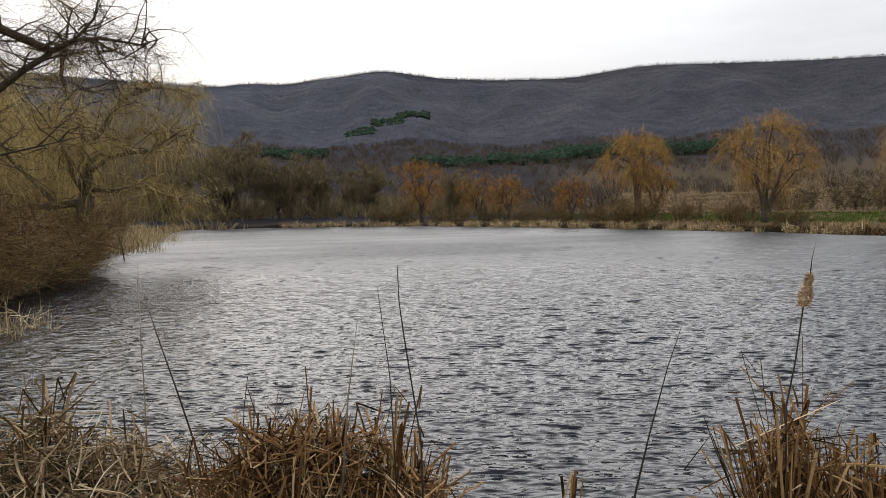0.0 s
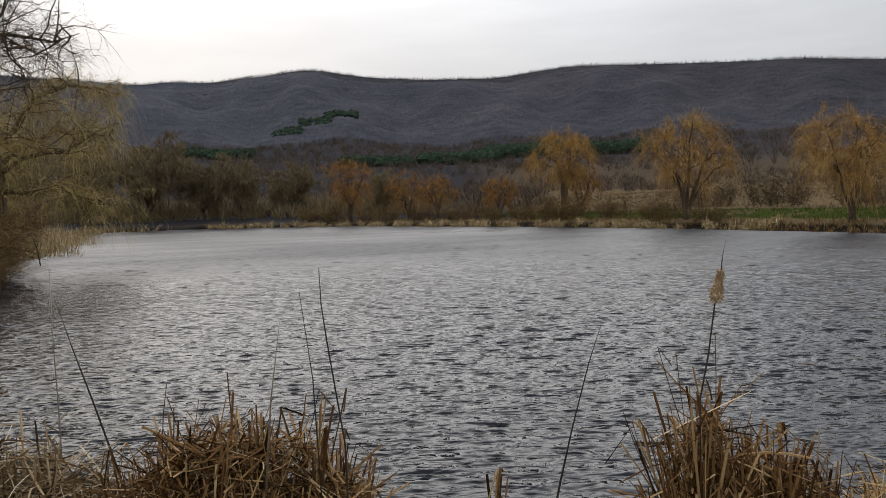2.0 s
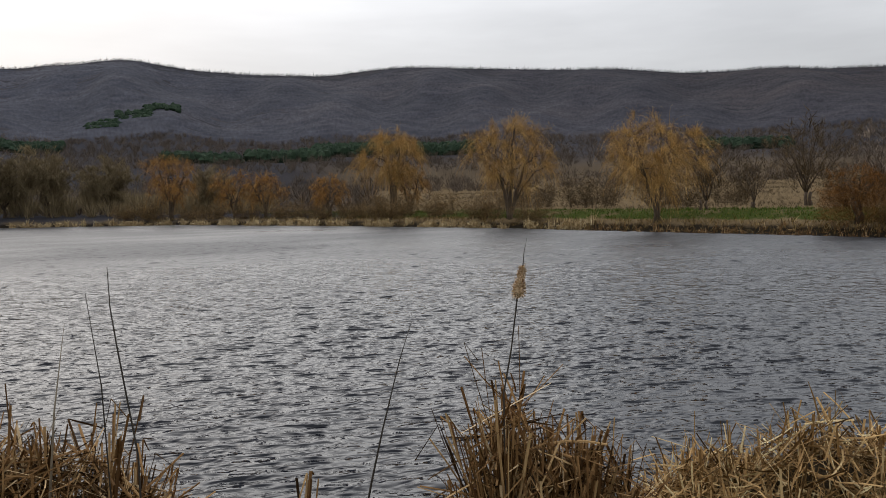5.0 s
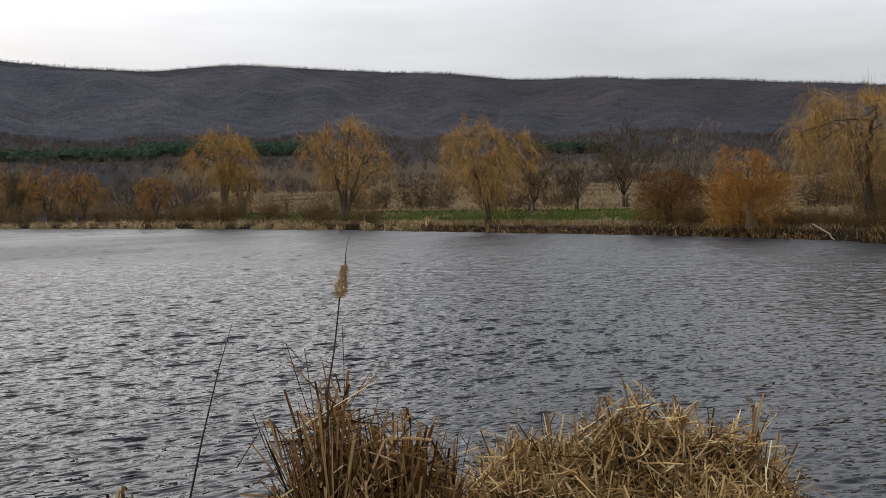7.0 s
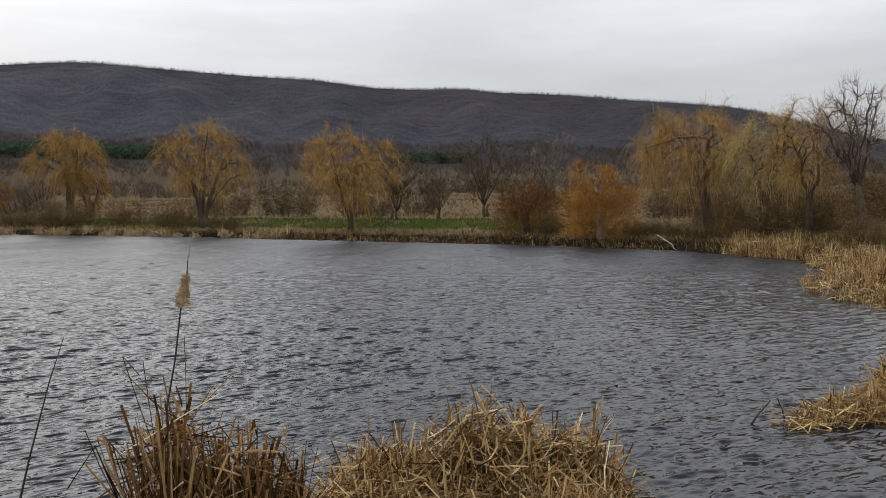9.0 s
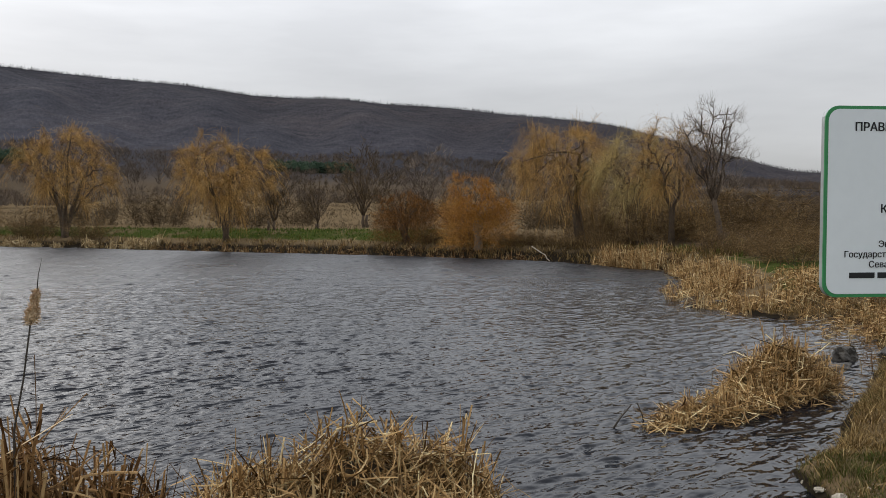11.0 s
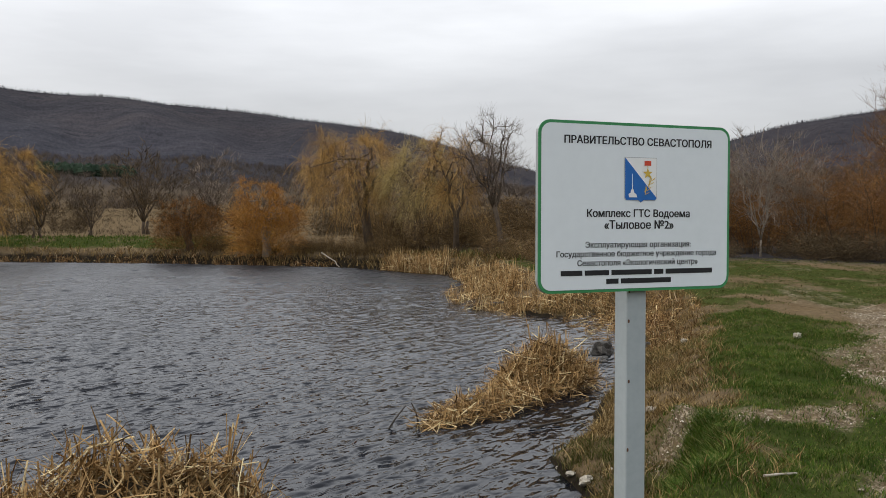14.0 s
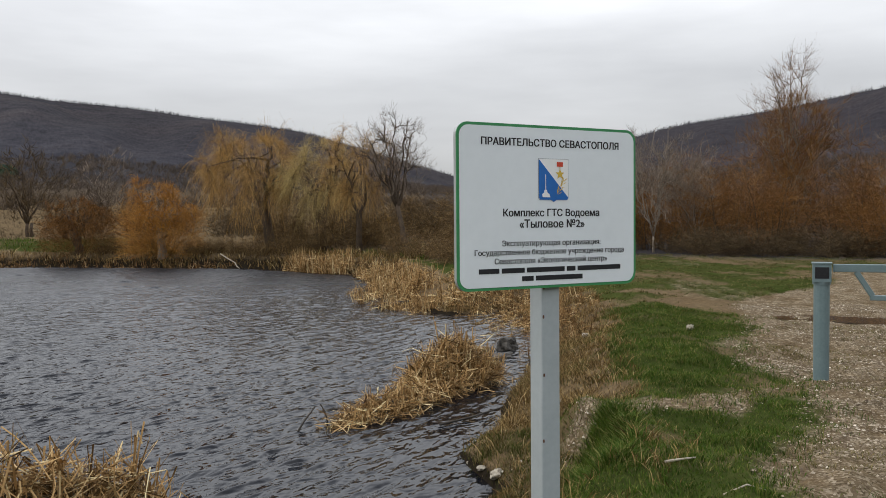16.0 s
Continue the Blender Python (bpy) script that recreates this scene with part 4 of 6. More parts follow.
def grow_bush(seed, tall, wide, stems, strands, width, arch=0.0):
    rng = random.Random(seed)
    wood, twigs = Geo(), Strands(seed)
    knots = []
    for _ in range(stems):
        q, o = rng.uniform(0, 6.28), math.sqrt(rng.random())
        p = V(math.cos(q) * o * wide * 0.45, math.sin(q) * o * wide * 0.45, -0.1)
        way = V(math.cos(q) * o * 0.55, math.sin(q) * o * 0.55, 1)
        stem = bend(p, way, tall * rng.uniform(0.45, 1.0), 5, rng, 0.12, -arch)
        wood.tube(stem, taper(0.012 * tall * 0.6, 0.004, 5), 4, cap=False)
        knots += stem[1:]
    g, n = twigs.rng, int(strands * 1.35)
    p = np.array(knots)[g.integers(0, len(knots), n)]
    way = np.stack([g.normal(0, 0.8, n), g.normal(0, 0.8, n), g.uniform(-0.1, 1.0, n)], -1)
    ends = twigs.grow(p, way, tall * g.uniform(0.12, 0.42, n), width * 0.8 * g.uniform(0.6, 1.2, n), 3, 0.2, -arch)
    side = g.random(n) < 0.5
    twigs.grow((p * 0.4 + ends * 0.6)[side], (way + g.normal(0, 0.7, (n, 3)))[side], tall * g.uniform(0.05, 0.16, n)[side], width * 0.5, 2, 0.2, -arch)
    return wood, twigs


def bush(name, place, label, seed, twig, group="", bark=None, **shape):
    wood, twigs = grow_bush(seed, **shape)
    ob = thing(name, place, label, "bush", group)
    part("stem_mass", wood, bark or BARK, ob, kind="stuff")
    part("twig_mass", twigs, twig, ob, kind="stuff")
    return ob


def ground_at(x, y, sink=0.0):
    return (x, y, height(x, y) - sink)


def build_far_shore_trees():
    willow(ground_at(-2.9, 108), "leafless willow with ochre twigs behind the far reeds", 101, WILLOW_ORANGE, tall=9.0, wide=8.5, trunk=0.26, strands=3000, width=0.030)
    willow(ground_at(4.4, 98), "low leafless willow with rusty twigs on the far shore", 102, WILLOW_ORANGE, tall=6.4, wide=7.4, trunk=0.22, strands=2300, width=0.028, stems=2)
    willow(ground_at(7.8, 96), "low spreading willow with orange twigs on the far shore", 103, WILLOW_ORANGE, tall=5.8, wide=6.5, trunk=0.22, strands=2200, width=0.028)
    willow(ground_at(13.6, 85.5), "small bushy orange willow by the far reeds", 104, WILLOW_ORANGE, tall=5.0, wide=5.6, trunk=0.18, strands=2300, width=0.025)
    willow(ground_at(18.9, 78.6), "tall golden weeping willow with a forked trunk", 105, WILLOW_GOLD, tall=9.4, wide=7.8, trunk=0.34, strands=5200, width=0.022, stems=2, split=0.3, low=0.1)
    willow(ground_at(20.6, 78.8), "low orange willow leaning over the reeds", 112, WILLOW_ORANGE, tall=5.2, wide=5.0, trunk=0.15, strands=1900, width=0.022, stems=2)
    willow(ground_at(24.2, 61.0), "golden weeping willow with an open forked crown", 106, WILLOW_GOLD, tall=8.8, wide=9.4, trunk=0.24, strands=5600, width=0.0175, stems=4, split=0.06, low=0.12)
    willow(ground_at(28.2, 45.7), "broad golden weeping willow trailing into the water", 107, WILLOW_GOLD, tall=7.5, wide=7.8, trunk=0.19, strands=7200, width=0.0145, stems=3, split=0.1, hang=0.22)
    willow(ground_at(34.8, 23.2), "old golden weeping willow with a leaning trunk", 108, WILLOW_GOLD, tall=7.0, wide=7.2, trunk=0.27, strands=6000, width=0.0112, stems=2, split=0.36, low=0.1, hang=0.3, lean=(-0.06, 0.12), tufts=200)
    willow(ground_at(34.5, 20.2), "rough willow with a thick bare trunk and olive twigs", 109, WILLOW_OLIVE, tall=6.0, wide=5.4, trunk=0.24, strands=4200, width=0.0112, stems=2, split=0.3, low=0.1, hang=0.25)
    tree("bare_tree", ground_at(32.9, 15.0), "tall bare tree with upswept branches and a leaning trunk", 110, TWIG_GREY, tall=6.3, wide=4.9, trunk=0.12, limbs=8, strands=3200, drop=0.7, width=0.008, upright=0.85, low=0.32, fork=0.34, lean=(0.1, 0.2))
    willow(ground_at(33.6, 17.6), "slender willow with yellow trailing twigs", 111, WILLOW_GOLD, tall=6.2, wide=4.8, trunk=0.12, strands=3000, width=0.0105, stems=2, split=0.3, low=0.1, hang=0.3)
    # old pollards: a knuckled stump almost lost in its own shoots, which reach down to the bank
    for k, (x, y, tall, wide, stub, mat, label) in enumerate(((32.4, 33.5, 3.1, 4.4, 1.1, TWIG_RUST, "leaning pollarded willow stump in a skirt of brown shoots"),
                                                              (32.6, 28.2, 4.2, 4.6, 1.3, POLLARD, "pollarded willow stump lost in bushy orange shoots"))):
        rng = random.Random(40 + k)
        wood, shoots = grow_willow(200 + k, tall=tall, wide=wide, trunk=0.10, strands=5200, width=0.0125, stems=4, tufts=150, low=0.02, hang=0.15, split=0.3, rise=0.6)
        tilt = 0.35 if not k else 0.05
        g, n = shoots.rng, 4200
        q, o, high = g.uniform(0, 6.28, n), np.sqrt(g.random(n)) * wide * 0.42, g.uniform(0.0, 0.55, n) * tall
        out = np.stack([np.cos(q), np.sin(q), 0 * q], -1)
        shoots.grow(out * o[:, None] + np.array((0, 0, 1)) * high[:, None], out * 0.5 + g.normal(0, 0.4, (n, 3)) + np.array((0, 0, 0.5)), tall * g.uniform(0.08, 0.26, n), 0.009, 4, 0.14, -0.12, floor=-0.4)
        wood.tube([V(0, 0, -0.3), V(0.02, 0, 0.3), V(-0.05, tilt * 0.5, stub * 0.6), V(0.0, tilt, stub)], [0.28, 0.22, 0.19, 0.23], 10)
        for _ in range(9):
            p = V(rng.gauss(0, 0.2), rng.gauss(tilt, 0.2), stub + rng.uniform(-0.25, 0.15))
            wood.lump(p, (0.13, 0.13, 0.12), k + p.x, 4, 7, 0.5)
        ob = thing("pollard_willow", ground_at(x, y), label, "tree")
        part("trunk", wood, BARK_PALE if k else BARK, ob, smooth=True)
        part("crown", shoots, mat, ob, kind="stuff")
    # bare trees on and behind the bank
    tree("bare_tree", ground_at(46, 53), "dark rounded bare tree standing in the field", 120, TWIG_BROWN, tall=7.4, wide=8.5, trunk=0.13, limbs=10, strands=2000, drop=0.6, width=0.030, upright=0.9, low=0.04, fork=0.14, stems=2)
    tree("bare_tree", ground_at(54, 53.5), "pale grey bare tree standing in the field", 121, TWIG_GREY, tall=7.4, wide=6.4, trunk=0.11, limbs=9, strands=1500, drop=0.6, width=0.030, upright=0.9, low=0.04, fork=0.14, stems=2)
    tree("bare_tree", ground_at(33.5, 48), "bare brown tree beside a golden willow", 122, TWIG_BROWN, tall=5.4, wide=6.0, trunk=0.08, limbs=9, strands=1500, drop=0.6, width=0.024, upright=0.9, low=0.15, fork=0.12, stems=3)
    tree("bare_tree", ground_at(36.5, 47), "small bare brown tree on the green bank", 123, TWIG_BROWN, tall=4.2, wide=4.4, trunk=0.07, limbs=8, strands=1000, drop=0.6, width=0.024, upright=0.9, low=0.03, fork=0.1, stems=3)
    # dark woods at the far corner of the pond
    a = tree("bare_tree", ground_at(-32, 122), "dense dark olive tree at the corner of the pond", 130, TWIG_OLIVE, group="trees at the pond's corner", tall=13.5, wide=15, trunk=0.30, limbs=11, strands=17000, drop=1.6, width=0.055, upright=0.75, fork=0.12, low=0.04)
    for x, y, s, q in ((-40, 118, 0.85, 40), (-47, 112, 0.8, 90), (-25, 124, 0.72, 150), (-19, 121, 0.74, 200), (-11, 119, 0.62, 260), (-53, 104, 0.9, 300), (-62, 98, 1.0, 20), (2, 112, 0.5, 70)):
        b = copy_thing(a, pose(*ground_at(x, y), 0, 0, q) @ Matrix.Diagonal((s, s, s, 1)))
        b.scale = (s, s, s)


build_far_shore_trees()


# ---- the old willows on the near side of the pond ----
def old_willow():
    """The great willow at the water's edge, with its limbs as they grew."""
    rng = random.Random(140)
    wood, twigs = Geo(), Strands(140)
    x, y = -14.7, 32.9
    z = height(x, y)
    wood.tube([V(0, 0, -0.4), V(0, 0, 0.2), V(0.15, 0.05, 1.8), V(0.3, 0.1, 3.0)], [0.52, 0.42, 0.34, 0.32], 12)
    limbs = [([(0.3, 0.1, 3.0), (0.3, 0.1, 4.4), (0.35, 0.1, 5.2), (1.0, 0.4, 5.8), (1.5, 0.6, 6.8), (2.4, 0.9, 7.3), (3.2, 1.2, 7.45), (4.1, 1.5, 7.3)], 0.20, 0.02),
             ([(0.35, 0.1, 5.0), (0.1, -0.1, 6.4), (-0.3, -0.2, 7.8), (-0.2, -0.1, 9.2), (0.1, 0.0, 10.4)], 0.13, 0.02),
             ([(0.2, 0.1, 2.7), (-0.7, -0.3, 2.6), (-1.9, -1.0, 2.5), (-3.0, -1.4, 2.7), (-4.2, -1.6, 3.2)], 0.17, 0.03),
             ([(0.3, 0.1, 3.2), (1.2, 0.5, 3.1), (2.3, 0.9, 3.3), (3.5, 1.3, 2.9), (4.2, 1.4, 2.6)], 0.12, 0.02),
             ([(0.3, 0.1, 3.8), (1.1, 0.4, 4.5), (2.7, 1.0, 4.8), (3.6, 1.3, 5.4), (4.3, 1.5, 5.6)], 0.12, 0.02),
             ([(0.3, 0.1, 3.0), (-0.6, 0.6, 4.4), (-1.6, 0.9, 5.8), (-2.6, 1.0, 7.2), (-3.4, 1.0, 8.4)], 0.16, 0.02),
             ([(0.3, 0.1, 4.2), (0.9, 1.6, 5.2), (1.6, 3.0, 5.8), (2.2, 4.2, 5.6)], 0.12, 0.02),
             ([(0.3, 0.1, 3.6), (0.2, -1.4, 4.6), (0.5, -2.8, 5.4), (0.8, -3.8, 5.3)], 0.12, 0.02),
             ([(-0.7, -0.3, 2.6), (-1.6, -1.2, 4.0), (-2.4, -2.0, 5.4), (-3.4, -2.6, 6.2)], 0.11, 0.02)]
    tips = []
    for path, r, tip in limbs:
        pts = [V(*p) for p in path]
        fine = [pts[k].lerp(pts[k + 1], s) + V(rng.gauss(0, 0.05), rng.gauss(0, 0.05), rng.gauss(0, 0.05)) for k in range(len(pts) - 1) for s in (0.0, 0.5)] + [pts[-1]]
        wood.tube(fine, taper(r * 1.0, tip * 1.4, len(fine) - 1), 8)
        for k in range(2, len(fine)):
            for _ in range(4):
                w = V(rng.gauss(0.15, 1), rng.gauss(0, 1), rng.gauss(0.35, 0.55))
                b = bend(fine[k], w, rng.uniform(0.7, 2.3), 6, rng, 0.2, -0.05)
                wood.tube(b, taper(0.03, 0.007, 6), 5, cap=False)
                tips += b[1:]
                for _ in range(2):
                    c = bend(b[rng.randint(2, 6)], V(rng.gauss(0, 1), rng.gauss(0, 1), rng.gauss(0.1, 0.5)), rng.uniform(0.4, 1.1), 4, rng, 0.22, -0.08)
                    wood.tube(c, taper(0.013, 0.005, 4), 4, cap=False)
                    tips += c[1:]
    g, n = twigs.rng, 18000
    p = np.array(tips)[g.integers(0, len(tips), n)]
    way = g.normal(0, 1, (n, 3)) * (1, 1, 0.55) + np.array((0.1, 0, 0.15))
    kind = g.random(n)
    a = kind < 0.30
    twigs.grow(p[a], way[a] + np.array((0, 0, 0.3)), g.uniform(0.25, 1.0, n)[a], 0.008, 4, 0.2, 0.0)
    a = (kind >= 0.30) & (kind < 0.72)
    twigs.grow(p[a], way[a], g.uniform(0.3, 1.1, n)[a], 0.009, 5, 0.14, -0.28)
    a = kind >= 0.72
    l = np.minimum(0.3 + 2.4 * g.random(n) ** 1.7, np.maximum(0.3, p[:, 2] - 0.2))
    twigs.grow(p[a], way[a] * 0.6, l[a], 0.009, 6, 0.06, -0.5)
    ob = thing("willow_tree", (x, y, z), "huge old weeping willow leaning over the water, olive-gold twigs", "tree")
    part("trunk", wood, BARK, ob, smooth=True)
    part("crown", twigs, WILLOW_OLIVE, ob, kind="stuff")


def build_left_bank():
    old_willow()
    willow(ground_at(-19.6, 29.8), "old weeping willow with dense hanging olive twigs", 141, WILLOW_OLIVE, tall=8.6, wide=8.4, trunk=0.34, strands=8500, width=0.015, stems=4, tufts=260, hang=0.5, low=0.03)
    willow(ground_at(-14.4, 21.2), "weeping willow on the near bank, trailing olive twigs to the water", 143, WILLOW_OLIVE, tall=8.2, wide=7.4, trunk=0.30, strands=7500, width=0.011, stems=4, tufts=240, hang=0.45, low=0.03)
    willow(ground_at(-21.5, 44.5), "weeping willow behind the reed spit", 142, WILLOW_OLIVE, tall=8.6, wide=8.5, trunk=0.28, strands=5500, width=0.018, tufts=190, hang=0.4, low=0.04)
    # a near tree stands out of sight; its limbs reach over the water
    rng = random.Random(77)
    wood, twigs = Geo(), Strands(77)
    base = V(-9.6, 10.4, 0)
    wood.tube([V(0, 0, -0.4), V(0.1, 0, 0.8), V(0.3, 0.1, 2.2), V(0.6, 0.2, 3.3)], [0.42, 0.32, 0.27, 0.25], 10)
    limbs = [([(0.6, 0.2, 3.2), (1.7, 0.1, 4.1), (2.9, 0.0, 4.4), (3.6, 0.0, 4.35), (3.95, 0.2, 4.27), (4.25, 0.35, 4.13), (4.46, 0.45, 4.02)], 0.13, 0.075),
             ([(4.44, 0.44, 4.0), (4.72, 0.58, 4.19), (5.04, 0.71, 4.23), (5.5, 0.89, 4.17), (5.8, 1.0, 4.3)], 0.062, 0.008),
             ([(0.6, 0.2, 3.0), (2.2, 0.0, 2.8), (3.1, -0.05, 2.9), (3.5, -0.05, 3.12), (3.92, 0.19, 3.52), (4.16, 0.31, 3.76), (4.46, 0.46, 4.0)], 0.12, 0.06),
             ([(4.72, 0.58, 4.19), (4.95, 0.68, 4.48), (5.07, 0.72, 4.98), (5.3, 0.8, 5.6)], 0.035, 0.01),
             ([(4.95, 0.68, 4.22), (5.0, 0.7, 3.95), (5.12, 0.75, 3.8), (5.25, 0.8, 3.45)], 0.022, 0.006),
             ([(3.0, 0.0, 4.4), (3.4, 0.2, 5.0), (4.0, 0.4, 5.3), (4.7, 0.6, 5.35)], 0.05, 0.008),
             ([(2.2, 0.0, 2.85), (3.2, 0.1, 2.5), (4.0, 0.3, 2.7), (4.8, 0.5, 2.9)], 0.05, 0.01),
             ([(0.6, 0.2, 3.3), (0.8, 0.8, 4.8), (1.3, 1.2, 6.0), (2.2, 1.5, 6.8)], 0.13, 0.03),
             ([(0.5, 0.2, 3.0), (0.0, -0.8, 4.4), (-0.6, -1.6, 5.8)], 0.14, 0.03)]
    tips = []
    for path, r, tip in limbs:
        pts = [V(*p) for p in path]
        wood.tube(pts, taper(r * 0.62, tip * 0.62, len(pts) - 1), 8)
        for k in range(1, len(pts)):
            for s in (0.0, 0.33, 0.66):
                p = pts[k - 1].lerp(pts[k], s)
                for _ in range(2):
                    w = V(rng.gauss(0.2, 0.8), rng.gauss(0, 0.8), rng.uniform(-0.2, 0.9))
                    b = bend(p, w, rng.uniform(0.35, 1.2), 5, rng, 0.24, -0.03)
                    wood.tube(b, taper(min(r * 0.14 + 0.005, 0.014), 0.003, 5), 4, cap=False)
                    tips += b[1:]
    g, n = twigs.rng, 6500
    p = np.array(tips)[g.integers(0, len(tips), n)]
    way = np.stack([g.normal(0.1, 0.9, n), g.normal(0, 0.9, n), g.uniform(-0.9, 0.8, n)], -1)
    twigs.grow(p, way, g.uniform(0.15, 0.7, n), 0.0042, 4, 0.2, -0.12)
    ob = thing("willow_tree", (base.x, base.y, height(base.x, base.y)), "gnarled bare willow with crooked dark limbs over the water", "tree")
    part("trunk", wood, BARK, ob, smooth=True)
    part("crown", twigs, TWIG_BROWN, ob, kind="stuff")
    # undergrowth at the water's edge
    a = bush("undergrowth_bush", ground_at(-13.4, 25.0), "tangled brown undergrowth at the water's edge", 150, BRAMBLE, "undergrowth on the bank", tall=2.4, wide=3.6, stems=46, strands=3000, width=0.011, arch=0.16)
    for x, y, s, q in ((-14.4, 28.5, 1.1, 50), (-12.9, 21.8, 0.9, 120), (-15.6, 31.0, 1.15, 200), (-15.9, 25.0, 1.3, 270), (-18.0, 37, 1.1, 20), (-12.2, 18.6, 0.8, 310), (-11.9, 20.4, 0.8, 30), (-12.4, 23.2, 0.9, 75), (-13.4, 27.0, 0.9, 140), (-11.4, 16.4, 0.7, 190), (-20.5, 43, 1.2, 80),
                       (-24, 50, 1.2, 130), (-16.9, 34.5, 1.1, 170), (-18.2, 27, 1.4, 220), (-15.2, 22, 1.2, 260), (-26, 56, 1.3, 10), (-28, 62, 1.3, 60), (-31, 70, 1.4, 100), (-35, 80, 1.5, 140), (-38, 90, 1.6, 190)):
        b = copy_thing(a, pose(*ground_at(x, y), 0, 0, q))
        b.scale = (s, s, s)


build_left_bank()


# ---- thickets and bushes along the banks ----
def build_thickets():
    # russet thicket beyond the grass
    tree("bare_tree", ground_at(45.5, -1.0), "tall bare poplar with fine pale upper branches", 160, TWIG_RUST, BARK_PALE, tall=10.2, wide=5.4, trunk=0.14, limbs=11, boughs=10, strands=10000, drop=0.6, width=0.008, upright=0.94, low=0.12, fork=0.16, stems=2)
    a = tree("bare_tree", ground_at(40, 5.2), "slender pale bare tree in the thicket", 161, TWIG_GREY, BARK_PALE, "bare trees of the thicket", tall=6.4, wide=4.6, trunk=0.05, limbs=8, strands=2600, drop=0.6, width=0.012, upright=0.92, low=0.15, fork=0.12)
    for x, y, s, q in ((41.5, 3.4, 0.8, 70), (38, -5.4, 0.9, 200), (44, 8, 0.9, 140), (47, 4.5, 1.0, 20)):
        b = copy_thing(a, pose(*ground_at(x, y), 0, 0, q))
        b.scale = (s, s, s)
    r = bush("russet_bush", ground_at(42, 1.2), "russet leafless thicket bush at the edge of the grass", 162, TWIG_RUST, "thicket bushes", tall=4.6, wide=5.0, stems=46, strands=4200, width=0.010, arch=-0.02)
    for x, y, s, q in ((46, -3.2, 1.15, 60), (44, -6.5, 1.0, 130), (47.5, 2.2, 1.1, 220), (45, 6, 0.8, 300), (41, -9, 1.0, 20), (38.8, -5.2, 0.7, 250), (50, -7, 1.3, 90), (52, 5, 1.2, 10), (43, 9.5, 0.9, 45), (47, 11, 1.0, 75)):
        b = copy_thing(r, pose(*ground_at(x, y), 0, 0, q))
        b.scale = (s, s, s)
    d = bush("dark_bush", ground_at(38.6, 1.9), "low dark leafless bush at the foot of the thicket", 163, TWIG_BROWN, "dark bushes under the thicket", tall=1.5, wide=3.0, stems=44, strands=2000, width=0.013, arch=0.05)
    for x, y, s, q in ((39.5, 0.1, 1.1, 50), (38.4, -1.9, 1.0, 160), (37.5, 6.8, 0.8, 240), (38.6, -3.8, 1.05, 300), (36.5, 9.2, 1.1, 30), (40.3, 3.4, 1.2, 100), (39.5, -6.0, 1.1, 10), (36, 12, 1.2, 200)):
        b = copy_thing(d, pose(*ground_at(x, y), 0, 0, q))
        b.scale = (s, s, s)
    # brushwood along the far bank, between the willows
    m = bush("bank_bush", ground_at(37.2, 24), "brown brushwood on the far bank", 164, BRAMBLE, "brushwood on the far bank", tall=2.2, wide=3.4, stems=34, strands=2400, width=0.012, arch=0.06)
    rng = random.Random(9)
    spots = [(33.8, 30.5), (34, 25.6), (34.2, 26.8), (36.2, 21.6), (37.5, 19.0), (35.6, 17.5), (37.0, 15.5), (35.0, 13.0), (24.5, 57.5), (21.2, 70.5), (18.6, 76.5),
             (16.4, 80.0), (15.2, 82.5), (11.4, 88.5), (9.2, 92.0), (5.9, 97.0), (2.0, 102.0), (-0.5, 106.0), (-5.5, 109.5), (-8.5, 111.5), (38.5, 12.0), (40.0, 16.0), (33, 11.6), (23.0, 63.6), (33.2, 22.6), (33.6, 24.4), (33.0, 26.4), (33.4, 29.2), (32.8, 31.8), (34.6, 18.6), (33.6, 20.9), (35.8, 23.4), (12.6, 84.0), (17.4, 74.6), (30.6, 13.0), (31.8, 14.2), (29.0, 11.2), (33.4, 10.4), (31.0, 10.2), (27.2, 10.0)]
    for x, y in spots:
        s = rng.uniform(0.6, 1.25) * (1.15 if y > 60 else 0.6 if 20 < y < 34 else 0.55 if y < 14.5 else 1.0)
        b = copy_thing(m, pose(*ground_at(x, y), 0, 0, rng.uniform(0, 360)))
        b.scale = (s, s, s)
    g = bush("field_shrub", ground_at(40, 62), "grey leafless shrub in the dry field", 165, TWIG_BROWN, "shrubs in the dry field", tall=3.0, wide=5.0, stems=34, strands=1500, width=0.03, arch=0.02)
    for x, y, s, q in ((36, 70, 1.1, 40), (48, 66, 0.9, 110), (60, 62, 1.2, 200), (52, 46, 1.0, 290), (57, 40, 1.1, 30), (62, 30, 1.0, 80), (33, 78, 1.0, 160), (47, 34, 0.8, 240), (58, 22, 1.1, 310), (50, 17, 0.9, 20), (68, 40, 1.2, 60)):
        b = copy_thing(g, pose(*ground_at(x, y), 0, 0, q))
        b.scale = (s, s, s)


build_thickets()


# ---- reed beds ----
def along(path, count, rng, spread):
    """Random places round a polyline."""
    pts = [V(*p) for p in path]
    lens = [(b - a).length for a, b in zip(pts, pts[1:])]
    for _ in range(count):
        k = rng.choices(range(len(lens)), lens)[0]
        p = pts[k].lerp(pts[k + 1], rng.random())
        yield p.x + rng.gauss(0, spread), p.y + rng.gauss(0, spread)


